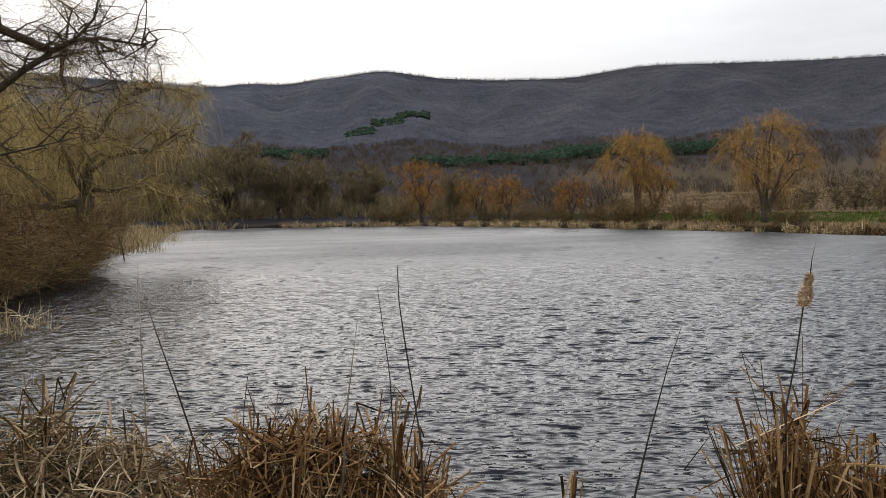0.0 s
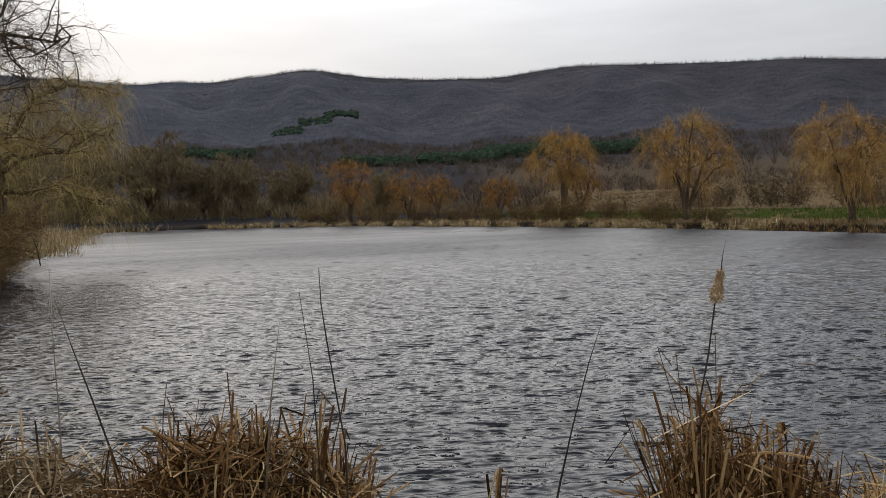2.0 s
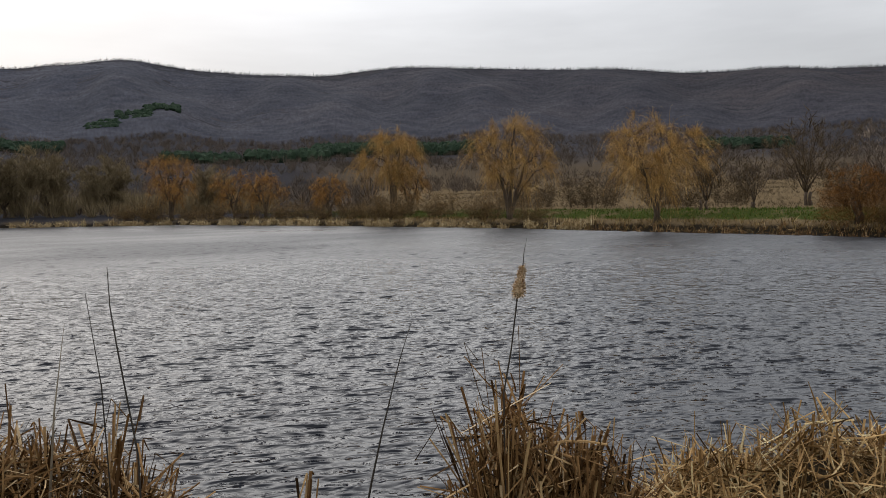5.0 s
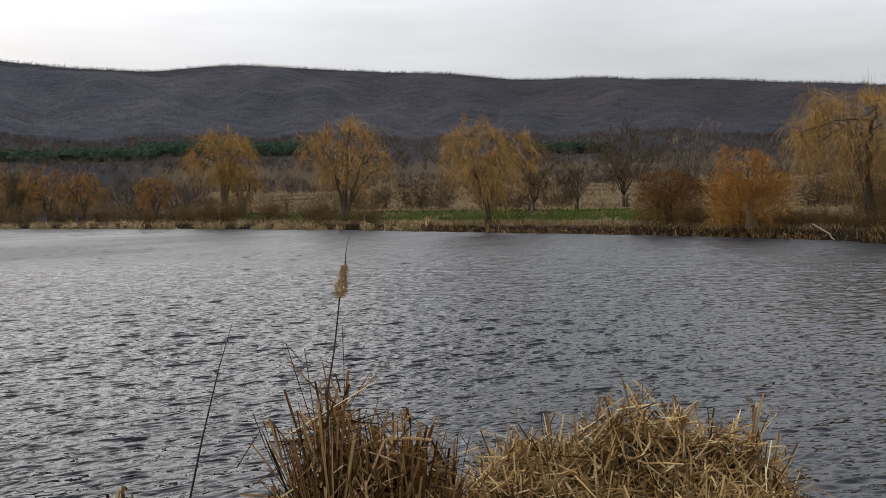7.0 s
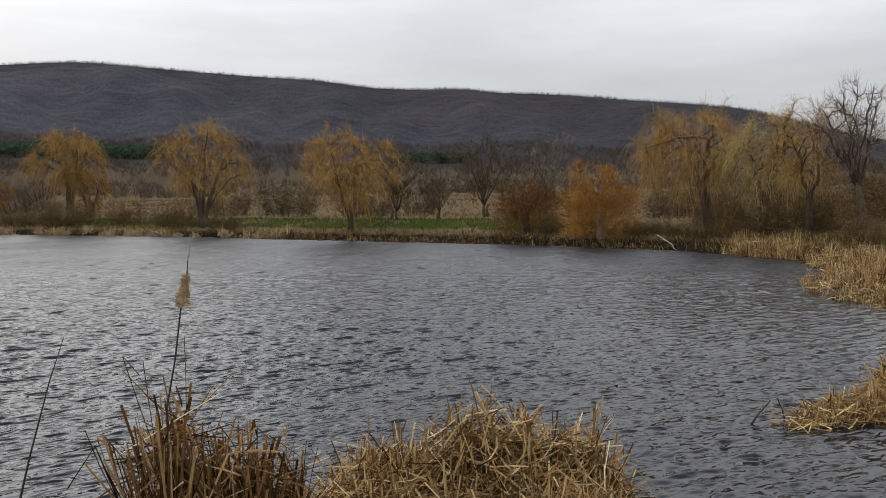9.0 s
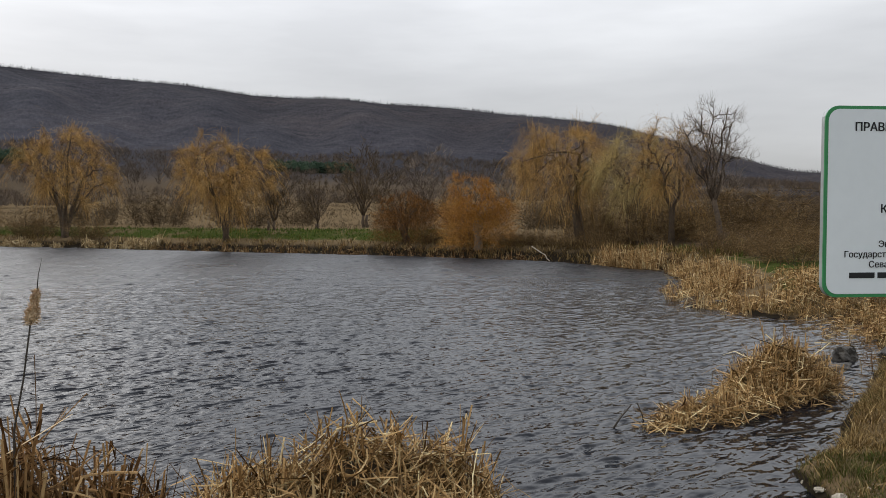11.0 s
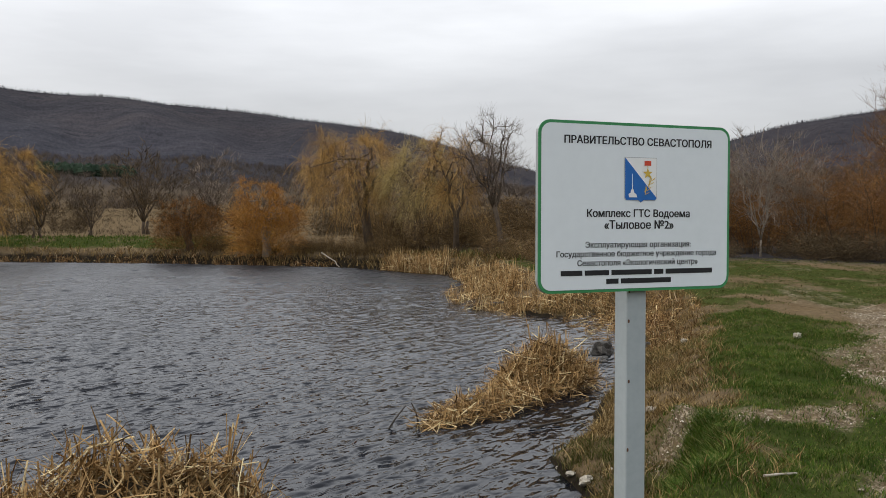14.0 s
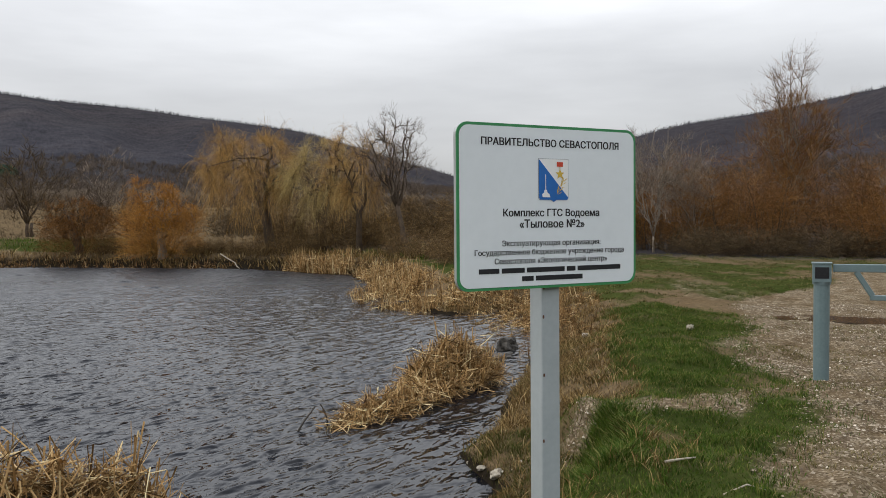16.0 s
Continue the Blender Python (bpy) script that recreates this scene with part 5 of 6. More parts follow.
def reed_bed(label, path, count, tall, width, spread, seed, material, messy=0.25, tuft=9):
    """Dead reeds in tufts along a line: leaves that stand and curl over, and broken ones lying among them."""
    rng = random.Random(seed)
    leaves = Strands(seed)
    g = leaves.rng
    mids = np.array(list(along(path, max(1, count // tuft), rng, spread)))
    n = len(mids) * tuft
    mids = np.repeat(mids, tuft, 0)
    high = np.repeat(tall * g.uniform(0.55, 1.1, n // tuft), tuft) * g.uniform(0.5, 1.05, n)
    lean = np.repeat(g.normal(0, 0.12, (n // tuft, 2)), tuft, 0) + g.normal(0, 0.14, (n, 2))
    x, y = mids[:, 0] + g.normal(0, 0.16 * tall, n), mids[:, 1] + g.normal(0, 0.16 * tall, n)
    z = np.clip(land(x, y), -0.12, 0.6)
    w = width * g.uniform(0.6, 1.3, n)
    broken = g.random(n) < messy
    up = ~broken
    base, floor = np.stack([x, y, z - 0.06], -1), np.maximum(z, 0.0)
    leaves.grow(base[up], np.c_[lean, np.ones(n)][up], high[up] * 1.1, w[up], 4, 0.06, -0.05 * g.random(n)[up] ** 3 * 8, 0.4, flat=True)
    q = g.uniform(0, 6.28, n)
    way = np.stack([np.cos(q), np.sin(q), g.uniform(-0.4, 0.7, n)], -1)
    base[:, 2] = z + high * g.uniform(0.08, 0.75, n)
    leaves.grow(base[broken], way[broken], (high * g.uniform(0.35, 0.8, n))[broken], w[broken], 3, 0.15, -0.22, 0.5, floor[broken])
    ob = thing("reed_bed", (0, 0, 0), label, "reeds", "reed beds")
    part("stalk_mass", leaves, material, ob, kind="stuff")
    return ob


def build_reed_beds():
    reed_bed("bleached reed bed along the far shore", [(-24, 115), (-14, 110.8), (-2, 105)], 1900, 1.0, 0.06, 0.45, 201, STRAW_FAR, 0.6, 60)
    reed_bed("bleached broken reeds fringing the far shore", [(-2, 105), (7.2, 89.5), (14.2, 77.4)], 3600, 0.95, 0.052, 0.35, 202, STRAW_FAR, 0.6, 90)
    reed_bed("bleached reeds fringing the far shore below the willows", [(14.2, 77.4), (22.8, 58.6), (25.4, 51)], 3400, 0.85, 0.040, 0.3, 203, STRAW_FAR, 0.6, 90)
    reed_bed("thin brown dead grass along the water's edge", [(25.4, 51), (27, 44.6), (31, 33.2), (32.2, 24)], 2600, 0.42, 0.022, 0.4, 204, STRAW_RUST, 0.4, 14)
    reed_bed("pale reed spit below the old willow", [(-18.2, 43.5), (-22, 57), (-25, 67), (-28.5, 80)], 3600, 1.25, 0.028, 1.0, 205, STRAW_FAR)
    reed_bed("pale reeds at the far corner of the pond", [(-33, 98), (-36, 110), (-28, 115)], 400, 0.8, 0.05, 0.6, 206, STRAW_FAR)
    reed_bed("tall pale reeds below the bare trees", [(31.0, 19.2), (30.4, 17.6), (29.9, 16.2)], 2000, 1.0, 0.022, 0.35, 207, REED_TAN, 0.35, 50)
    reed_bed("broken straw-coloured reeds along the curving shore", [(29.6, 15.4), (27.2, 12.9), (25.2, 11.7), (22, 10.2), (19, 8.9)], 5200, 0.68, 0.018, 0.5, 208, REED_TAN, 0.5, 60)
    reed_bed("matted dead grass on the low mud by the inlet", [(19.5, 6.6), (18.0, 5.4), (16.4, 4.6), (15.0, 4.0)], 5200, 0.32, 0.012, 0.55, 212, REED_TAN, 0.7, 26)
    reed_bed("low matted reeds by the inlet", [(18.6, 8.5), (17.8, 7.4), (18.4, 6.6), (20.0, 6.8), (22.5, 8.0)], 3400, 0.42, 0.016, 0.4, 209, REED_TAN, 0.6, 18)
    reed_bed("rusty dead grass fringing the inlet", [(22.5, 6.2), (19.5, 5.2), (17.0, 4.2), (14.6, 3.4), (13.0, 2.9)], 2400, 0.34, 0.012, 0.35, 210, STRAW_RUST, 0.5)
    reed_bed("dry reeds at the foot of the near willow", [(-9.2, 13.6), (-8.5, 14.6), (-8.0, 15.4)], 500, 0.8, 0.012, 0.45, 211, STRAW_FAR, 0.5)


build_reed_beds()


# ---- cattail clumps in the shallows ----
def clump(label, centre, rx, ry, high, lying, bundles, seed, material, turn=0.0, tip=0.35, leafw=0.0155, steep=0.42, humps=None):
    """A mound of fallen and broken cattail leaves on a dark root mass, with bundles of leaves still upright."""
    rng = random.Random(seed)
    ob = thing("cattail_clump", (*centre, 0), label, "reeds", "cattail clumps", turn=turn)
    humps = humps or [(rng.uniform(-0.6, 0.6) * rx, rng.uniform(-0.6, 0.6) * ry, rng.uniform(0.3, 0.55), rng.uniform(0.5, 1.0)) for _ in range(6)]

    def mound(x, y):
        s = max(1 - (x / rx) ** 2 - (y / ry) ** 2, 0) ** 0.5
        h = max(k * math.exp(-(((x - a) / rx) ** 2 + ((y - b) / ry) ** 2) / w ** 2) for a, b, w, k in humps)
        return high * s * (0.38 + 0.62 * h) * (0.9 + 0.3 * noise.noise(V(x * 3.1, y * 3.1, seed)))

    core = Geo()
    rings, sides = 10, 26
    for i in range(rings + 1):
        k = i / rings
        for j in range(sides):
            q = 2 * math.pi * j / sides
            x, y = math.cos(q) * rx * k, math.sin(q) * ry * k
            core.v.append(V(x, y, mound(x, y) * 0.8 - 0.05 - 0.25 * (k > 0.99) + 0.06 * noise.noise(V(x * 9, y * 9, seed))))
    for i in range(rings):
        for j in range(sides):
            a, b = i * sides + j, i * sides + (j + 1) % sides
            core.f.append((a, a + sides, b + sides, b))
    part("root_mass", core, ROOT_MASS, ob, "dark wet mat of rotting leaves", smooth=True)
    leaves = Geo()
    for _ in range(lying):
        q, o = rng.uniform(0, 6.28), math.sqrt(rng.random()) * 1.03
        x, y = math.cos(q) * o * rx, math.sin(q) * o * ry
        d = rng.uniform(0, 6.28)
        l = rng.uniform(0.10, 0.62) * (0.65 + 0.4 * high)
        inc = rng.gauss(0, steep)
        way = V(math.cos(d) * math.cos(inc), math.sin(d) * math.cos(inc), math.sin(inc))
        c = V(x, y, max(mound(x, y), 0.0) + rng.uniform(-0.05, 0.07))
        a, b = c - way * l * 0.5, c + way * l * 0.5
        for p in (a, b):                              # ends rest on the mound
            p.z = max(p.z, mound(p.x, p.y) * 0.82, 0.0)
        sag = V(rng.gauss(0, 0.03) * l, rng.gauss(0, 0.03) * l, rng.gauss(-0.03, 0.05) * l)
        pts = [a, a.lerp(c, 0.5) + sag * 0.7, c + sag, c.lerp(b, 0.5) + sag * 0.7, b]
        w = leafw * rng.uniform(0.45, 1.3)
        ws = [w * 0.85, w, w, w * 0.95, w * rng.uniform(0.3, 0.9)]
        if rng.random() < 0.38:                       # a kink where the leaf broke
            fall = V(rng.gauss(0, 0.6), rng.gauss(0, 0.6), -rng.uniform(0.2, 1.2)).normalized() * l * rng.uniform(0.2, 0.5)
            end = b + fall
            end.z = max(end.z, mound(end.x, end.y) * 0.8, 0.0)
            pts, ws = pts + [b.lerp(end, 0.5), end], ws[:4] + [w * 0.9, w * 0.85, w * 0.5]
        leaves.ribbon(pts, ws, V(-math.sin(d), math.cos(d), rng.gauss(0, 0.7)), 0.2)
    part("leaf_litter", leaves, material, ob, "broken straw-coloured leaves lying over one another", kind="stuff")
    up = Geo()
    for _ in range(bundles):
        q, o = rng.uniform(0, 6.28), math.sqrt(rng.random()) * 0.92
        x, y = math.cos(q) * o * rx, math.sin(q) * o * ry
        m = mound(x, y)
        lean0 = V(math.cos(q) * o * 0.22 + rng.gauss(0, 0.09), math.sin(q) * o * 0.16 + rng.gauss(0, 0.09), 1)
        reach = m * 0.5 + tip * (0.15 + 0.85 * rng.random() ** 1.6) * (0.45 + 0.6 * m / high)
        for _ in range(rng.randint(3, 12)):
            p = V(x + rng.gauss(0, 0.022), y + rng.gauss(0, 0.022), m * 0.45)
            h = reach * rng.uniform(0.45, 1.0)
            pts = bend(p, lean0 + V(rng.gauss(0, 0.10), rng.gauss(0, 0.10), 0), h, 4, rng, 0.03, 0)
            w = leafw * rng.uniform(0.55, 1.25)
            ws = [w] * 5
            if rng.random() < 0.25:                   # tip snapped over
                pts.append(pts[-1] + V(rng.gauss(0, 0.7), rng.gauss(0, 0.7), -rng.uniform(0.3, 1.3)).normalized() * h * rng.uniform(0.15, 0.4))
                ws.append(w * 0.8)
            up.ribbon(pts, ws, V(rng.gauss(0, 1), rng.gauss(0, 1), 0), 0.25)
    part("standing_leaf_mass", up, material, ob, "bundles of upright broken leaves", kind="stuff")
    return ob


def stem(name, label, pts, r0, r1, material, category="stalk"):
    """A single dead stalk that stands alone."""
    base = V(*pts[0])
    ob = thing(name, tuple(base), label, category, "single stalks")
    g = Geo()
    p = [V(*q) - base for q in pts]
    g.tube(p, taper(r0, r1, len(p) - 1), 6)
    part("stem", g, material, ob, smooth=True)
    return ob


def build_clumps():
    clump("wide mound of matted dead cattail leaves on the bank", (-2.45, 4.2), 1.75, 1.0, 1.12, 4200, 130, 301, STRAW, 12, 0.42, 0.0125, steep=0.5)
    clump("mound of broken dead cattail leaves in the shallows", (-0.72, 4.45), 0.85, 0.62, 1.10, 2200, 110, 302, STRAW_RUST, 0, 0.56, 0.0125, steep=0.6, humps=[(-0.2, 0, 0.5, 1.0), (0.35, 0, 0.35, 0.85), (-0.6, 0.1, 0.3, 0.7)])
    clump("dense upright clump of dead cattail leaves", (1.84, 3.9), 0.64, 0.45, 1.12, 1100, 150, 303, STRAW_RUST, 0, 0.62, 0.0135, steep=0.85, humps=[(-0.20, 0, 0.34, 1.12), (0.16, 0, 0.35, 0.72), (0.44, 0, 0.3, 0.55)])
    clump("low mound of bleached cattail leaves", (3.75, 4.1), 1.12, 0.62, 0.80, 2300, 130, 304, REED_TAN, -22, 0.52, 0.0125, steep=0.6, humps=[(0.12, 0, 0.26, 1.0), (-0.72, 0, 0.28, 0.85), (0.5, 0.1, 0.25, 0.82), (-0.3, 0, 0.25, 0.6), (0.8, 0, 0.2, 0.75)])
    clump("tall narrow tuft of dark cattail leaves round the lone cattail", (1.62, 3.80), 0.15, 0.12, 1.22, 70, 14, 308, STRAW_RUST, 0, 0.80, 0.013, steep=0.9)
    clump("sparse tuft of blackened upright cattail leaves", (2.0, 3.86), 0.16, 0.10, 1.0, 50, 8, 309, STRAW_RUST, 0, 0.80, 0.015, steep=0.9)
    clump("low straw fringe beside the upright clump", (1.18, 3.75), 0.34, 0.26, 0.42, 260, 16, 305, STRAW, 0, 0.2)
    clump("long low island of broken tan reeds", (8.5, 3.66), 1.1, 0.28, 0.22, 800, 90, 306, REED_TAN, -14, 0.24, 0.011)
    clump("dense island of broken tan reeds", (10.0, 3.62), 0.85, 0.50, 0.66, 1500, 150, 307, REED_TAN, -18, 0.46, 0.011, humps=[(0.1, 0, 0.5, 1.0), (-0.5, 0, 0.4, 0.7)])
    for k, (x, y, h) in enumerate(((0.12, 4.3, 0.5), (0.42, 4.25, 0.55), (0.62, 4.5, 0.45), (0.28, 3.9, 0.3))):
        clump("little tuft of broken reed stubs in the water", (x, y), 0.12, 0.10, h * 0.5, 16, 4, 320 + k, STRAW_RUST, 0, h * 1.5)
    # the cattail with its down still on
    ob = thing("cattail", (1.55, 3.73, 0.0), "lone cattail with a fluffy pale seed head and bare spike", "cattail")
    g = Geo()
    g.tube([V(0, 0, -0.1), V(0, 0, 0.7), V(0.0, 0, 1.16), V(0.04, -0.01, 1.38), V(0.07, -0.03, 1.65), V(0.095, -0.04, 1.78)], [0.0048, 0.0048, 0.0044, 0.004, 0.0036, 0.0032], 6)
    part("stem", g, STEM_DARK, ob, smooth=True)
    s = Geo()
    s.tube([V(0.095, -0.04, 1.78), V(0.10, -0.045, 1.85), V(0.115, -0.05, 1.925)], [0.003, 0.002, 0.0008], 5)
    part("spike", s, STEM_DARK, ob, "dark bare spike above the seed head", smooth=True)
    h = Geo()
    h.tube([V(0.068, -0.03, 1.635), V(0.073, -0.031, 1.655), V(0.082, -0.034, 1.70), V(0.090, -0.037, 1.75), V(0.095, -0.04, 1.785)], [0.005, 0.016, 0.014, 0.008, 0.004], 10)
    rng = random.Random(3)
    for _ in range(1500):
        k, q = rng.random(), rng.uniform(0, 6.28)
        c = V(0.068, -0.03, 1.635).lerp(V(0.095, -0.04, 1.785), k)
        r = (0.027 - 0.017 * k) * min(1.0, 0.35 + 4 * k, 0.3 + 5 * (1 - k)) * (1 + 0.35 * math.sin(q * 2 + k * 9))
        d = V(math.cos(q), math.sin(q), rng.gauss(0, 0.5))
        h.ribbon([c + d * r * 0.7, c + d * (r + rng.uniform(0.002, 0.010))], [0.0035, 0.0012], V(rng.gauss(0, 1), rng.gauss(0, 1), rng.gauss(0, 1)))
    part("seed_head", h, FLUFF, ob, "fluffy buff seed head")
    # single stalks
    stem("dead_stalk", "thin blackened stalk leaning over the water", [(-0.14, 3.92, -0.1), (-0.15, 3.9, 0.99), (-0.22, 3.9, 1.5), (-0.24, 3.9, 1.67), (-0.245, 3.9, 1.85)], 0.006, 0.002, STEM_DARK)
    stem("dead_stalk", "thin blackened stalk among the upright leaves", [(-0.26, 3.99, 0.2), (-0.3, 3.99, 1.3), (-0.35, 3.99, 1.73)], 0.005, 0.0015, STEM_DARK)
    stem("dead_stalk", "tapering grey leaf standing out of the mound", [(-0.58, 4.17, 0.6), (-0.53, 4.17, 1.16), (-0.47, 4.18, 1.57)], 0.008, 0.001, STEM_GREY)
    stem("dead_stalk", "slender blackened stalk leaning out of the water", [(0.9, 4.5, -0.1), (1.03, 4.48, 0.53), (1.1, 4.46, 0.84), (1.2, 4.44, 1.22), (1.27, 4.42, 1.44)], 0.008, 0.0015, STEM_DARK)
    stem("dead_stalk", "pale thin stalk standing in the shallows", [(-1.94, 5.15, 0.0), (-1.95, 5.15, 0.97), (-1.96, 5.15, 1.33), (-1.96, 5.15, 1.82)], 0.006, 0.0015, STEM_GREY)
    stem("dead_stalk", "dark bent stalk over the matted leaves", [(-1.4, 4.8, 0.3), (-1.6, 4.75, 1.05), (-1.69, 4.71, 1.39), (-1.76, 4.69, 1.66)], 0.007, 0.0015, STEM_DARK)


build_clumps()


# ---- the sign ----
def rounded(w, h, r, n=6):
    """The outline of a plate with rounded corners, round its middle."""
    pts = []
    for cx, cy, a0 in ((w / 2 - r, h / 2 - r, 0), (-w / 2 + r, h / 2 - r, 90), (-w / 2 + r, -h / 2 + r, 180), (w / 2 - r, -h / 2 + r, 270)):
        for k in range(n + 1):
            a = radians(a0 + 90 * k / n)
            pts.append((cx + r * math.cos(a), cy + r * math.sin(a)))
    return pts


def lettering(text, width, centre, m, parent, bold=0.0):
    """One line of flat print, fitted to a width, on the face of the sign. The letters' outlines are filled row by row."""
    cu = bpy.data.curves.new("print", "FONT")
    cu.body, cu.align_x, cu.size = text, "CENTER", 1.0
    tmp = new("print", cu)
    bpy.context.view_layer.update()
    shape = tmp.to_curve(bpy.context.evaluated_depsgraph_get())
    edges = []
    for sp in shape.splines:
        bp, pts = sp.bezier_points, []
        for a, b in zip(bp, list(bp[1:]) + [bp[0]]):
            for k in range(5):
                t = k / 5
                pts.append(a.co * (1 - t) ** 3 + a.handle_right * 3 * t * (1 - t) ** 2 + b.handle_left * 3 * t * t * (1 - t) + b.co * t ** 3)
        edges += [(p.x, p.y, q.x, q.y) for p, q in zip(pts, pts[1:] + pts[:1]) if abs(p.y - q.y) > 1e-7]
    tmp.to_curve_clear()
    bpy.data.objects.remove(tmp)
    ed = np.array(edges)
    lo, hi = ed[:, [0, 2]].min(), ed[:, [0, 2]].max()
    k = (width - bold) / (hi - lo)
    step = 0.016
    vs, fs = [], []
    for row in range(int(math.floor(ed[:, 1].min() / step)), int(math.ceil(ed[:, 1].max() / step))):
        y = (row + 0.5) * step
        up = np.where(ed[:, 3] > ed[:, 1], 1, -1)
        hit = (np.minimum(ed[:, 1], ed[:, 3]) <= y) & (np.maximum(ed[:, 1], ed[:, 3]) > y)
        xs = ed[hit, 0] + (y - ed[hit, 1]) * (ed[hit, 2] - ed[hit, 0]) / (ed[hit, 3] - ed[hit, 1])
        order = np.argsort(xs)
        wind, start = 0, 0.0
        for x, s in zip(xs[order], up[hit][order]):
            if wind == 0:
                start = x
            wind += s
            if wind == 0:
                x0, x1 = (start - (lo + hi) / 2) * k - bold / 2 + centre[0], (x - (lo + hi) / 2) * k + bold / 2 + centre[0]
                y0, y1 = row * step * k - bold * 0.15 + centre[1], (row + 1) * step * k + bold * 0.15 + centre[1]
                z = 0.0002 * (row % 2)
                n = len(vs)
                vs += [(x0, y0, z), (x1, y0, z), (x1, y1, z), (x0, y1, z)]
                fs.append((n, n + 1, n + 2, n + 3))
    out = bpy.data.meshes.new("print")
    out.from_pydata(vs, [], fs)
    out.materials.append(SIGN_INK)
    out.update()
    ob = new("print", out)
    ob.parent = parent
    ob.matrix_local = m
    return ob


def bars(widths, height_, centre, m, parent):
    """A line of print that is not spelt out: plain bars of its size."""
    gap = 0.010
    x = centre[0] - (sum(widths) + gap * (len(widths) - 1)) / 2
    for w in widths:
        g = Geo()
        g.outline([(x, centre[1]), (x + w, centre[1]), (x + w, centre[1] + height_), (x, centre[1] + height_)], 0, 0.0006, m)
        part("bar", g, SIGN_INK, parent)
        x += w + gap


def emblem(m, parent):
    w, h = 0.132, 0.158
    def plate(name, poly, z, mat, label=""):
        g = Geo()
        g.outline(poly, z, z + 0.0004, m)
        part(name, g, mat, parent, label)
    shield = [(-w / 2, h / 2), (-w / 2, -h / 2 + 0.016), (-w / 2 + 0.006, -h / 2 + 0.008), (-0.012, -h / 2 + 0.008), (0, -h / 2), (0.012, -h / 2 + 0.008), (w / 2 - 0.006, -h / 2 + 0.008), (w / 2, -h / 2 + 0.016), (w / 2, h / 2)]
    rim = [(x * 1.03, y * 1.025) for x, y in shield]
    plate("emblem_rim", rim[::-1], 0.0, SIGN_BACK)
    plate("emblem_shield", shield[::-1], 0.0006, ARMS_WHITE, "white shield")
    plate("emblem_field", [(-w / 2, h / 2), (-w / 2, -h / 2 + 0.016), (-w / 2 + 0.006, -h / 2 + 0.008), (-0.012, -h / 2 + 0.008), (0, -h / 2), (0.012, -h / 2 + 0.008), (w / 2 - 0.006, -h / 2 + 0.008), (w / 2, -h / 2 + 0.016)], 0.0014, ARMS_BLUE, "blue lower half")
    plate("emblem_ribbon", [(0.014, 0.052), (0.042, 0.052), (0.042, 0.069), (0.014, 0.069)], 0.0022, ARMS_RED, "red ribbon bar")
    star = []
    for k in range(10):
        r, a = (0.021, 0.0085)[k % 2], math.pi / 2 + math.pi * k / 5
        star.append((0.028 + r * math.cos(a), 0.024 + r * math.sin(a)))
    plate("emblem_star", star, 0.0022, ARMS_GOLD, "gold star")
    plate("emblem_link", [(0.0268, 0.04), (0.0292, 0.04), (0.0292, 0.052), (0.0268, 0.052)], 0.0022, ARMS_GOLD)
    for k in range(5):
        a = radians(60 + 14 * math.sin(k * 2.1))
        x, y = 0.018 + 0.0065 * k, -0.052 + 0.012 * k
        for s in (-1, 1):
            q = a + s * 0.55
            plate("emblem_leaf", [(x, y), (x + 0.012 * math.cos(q) + 0.003, y + 0.012 * math.sin(q)), (x + 0.022 * math.cos(q), y + 0.022 * math.sin(q)), (x + 0.012 * math.cos(q) - 0.003, y + 0.012 * math.sin(q))], 0.0022 + 0.0001 * k, ARMS_GOLD)
    plate("emblem_column", [(-0.0375, -0.035), (-0.0345, -0.035), (-0.035, 0.022), (-0.037, 0.022)], 0.0022, ARMS_WHITE, "white column")
    plate("emblem_base", [(-0.050, -0.062), (-0.016, -0.062), (-0.020, -0.050), (-0.028, -0.046), (-0.031, -0.034), (-0.041, -0.034), (-0.044, -0.046), (-0.052, -0.050)], 0.0022, ARMS_WHITE, "white rock")


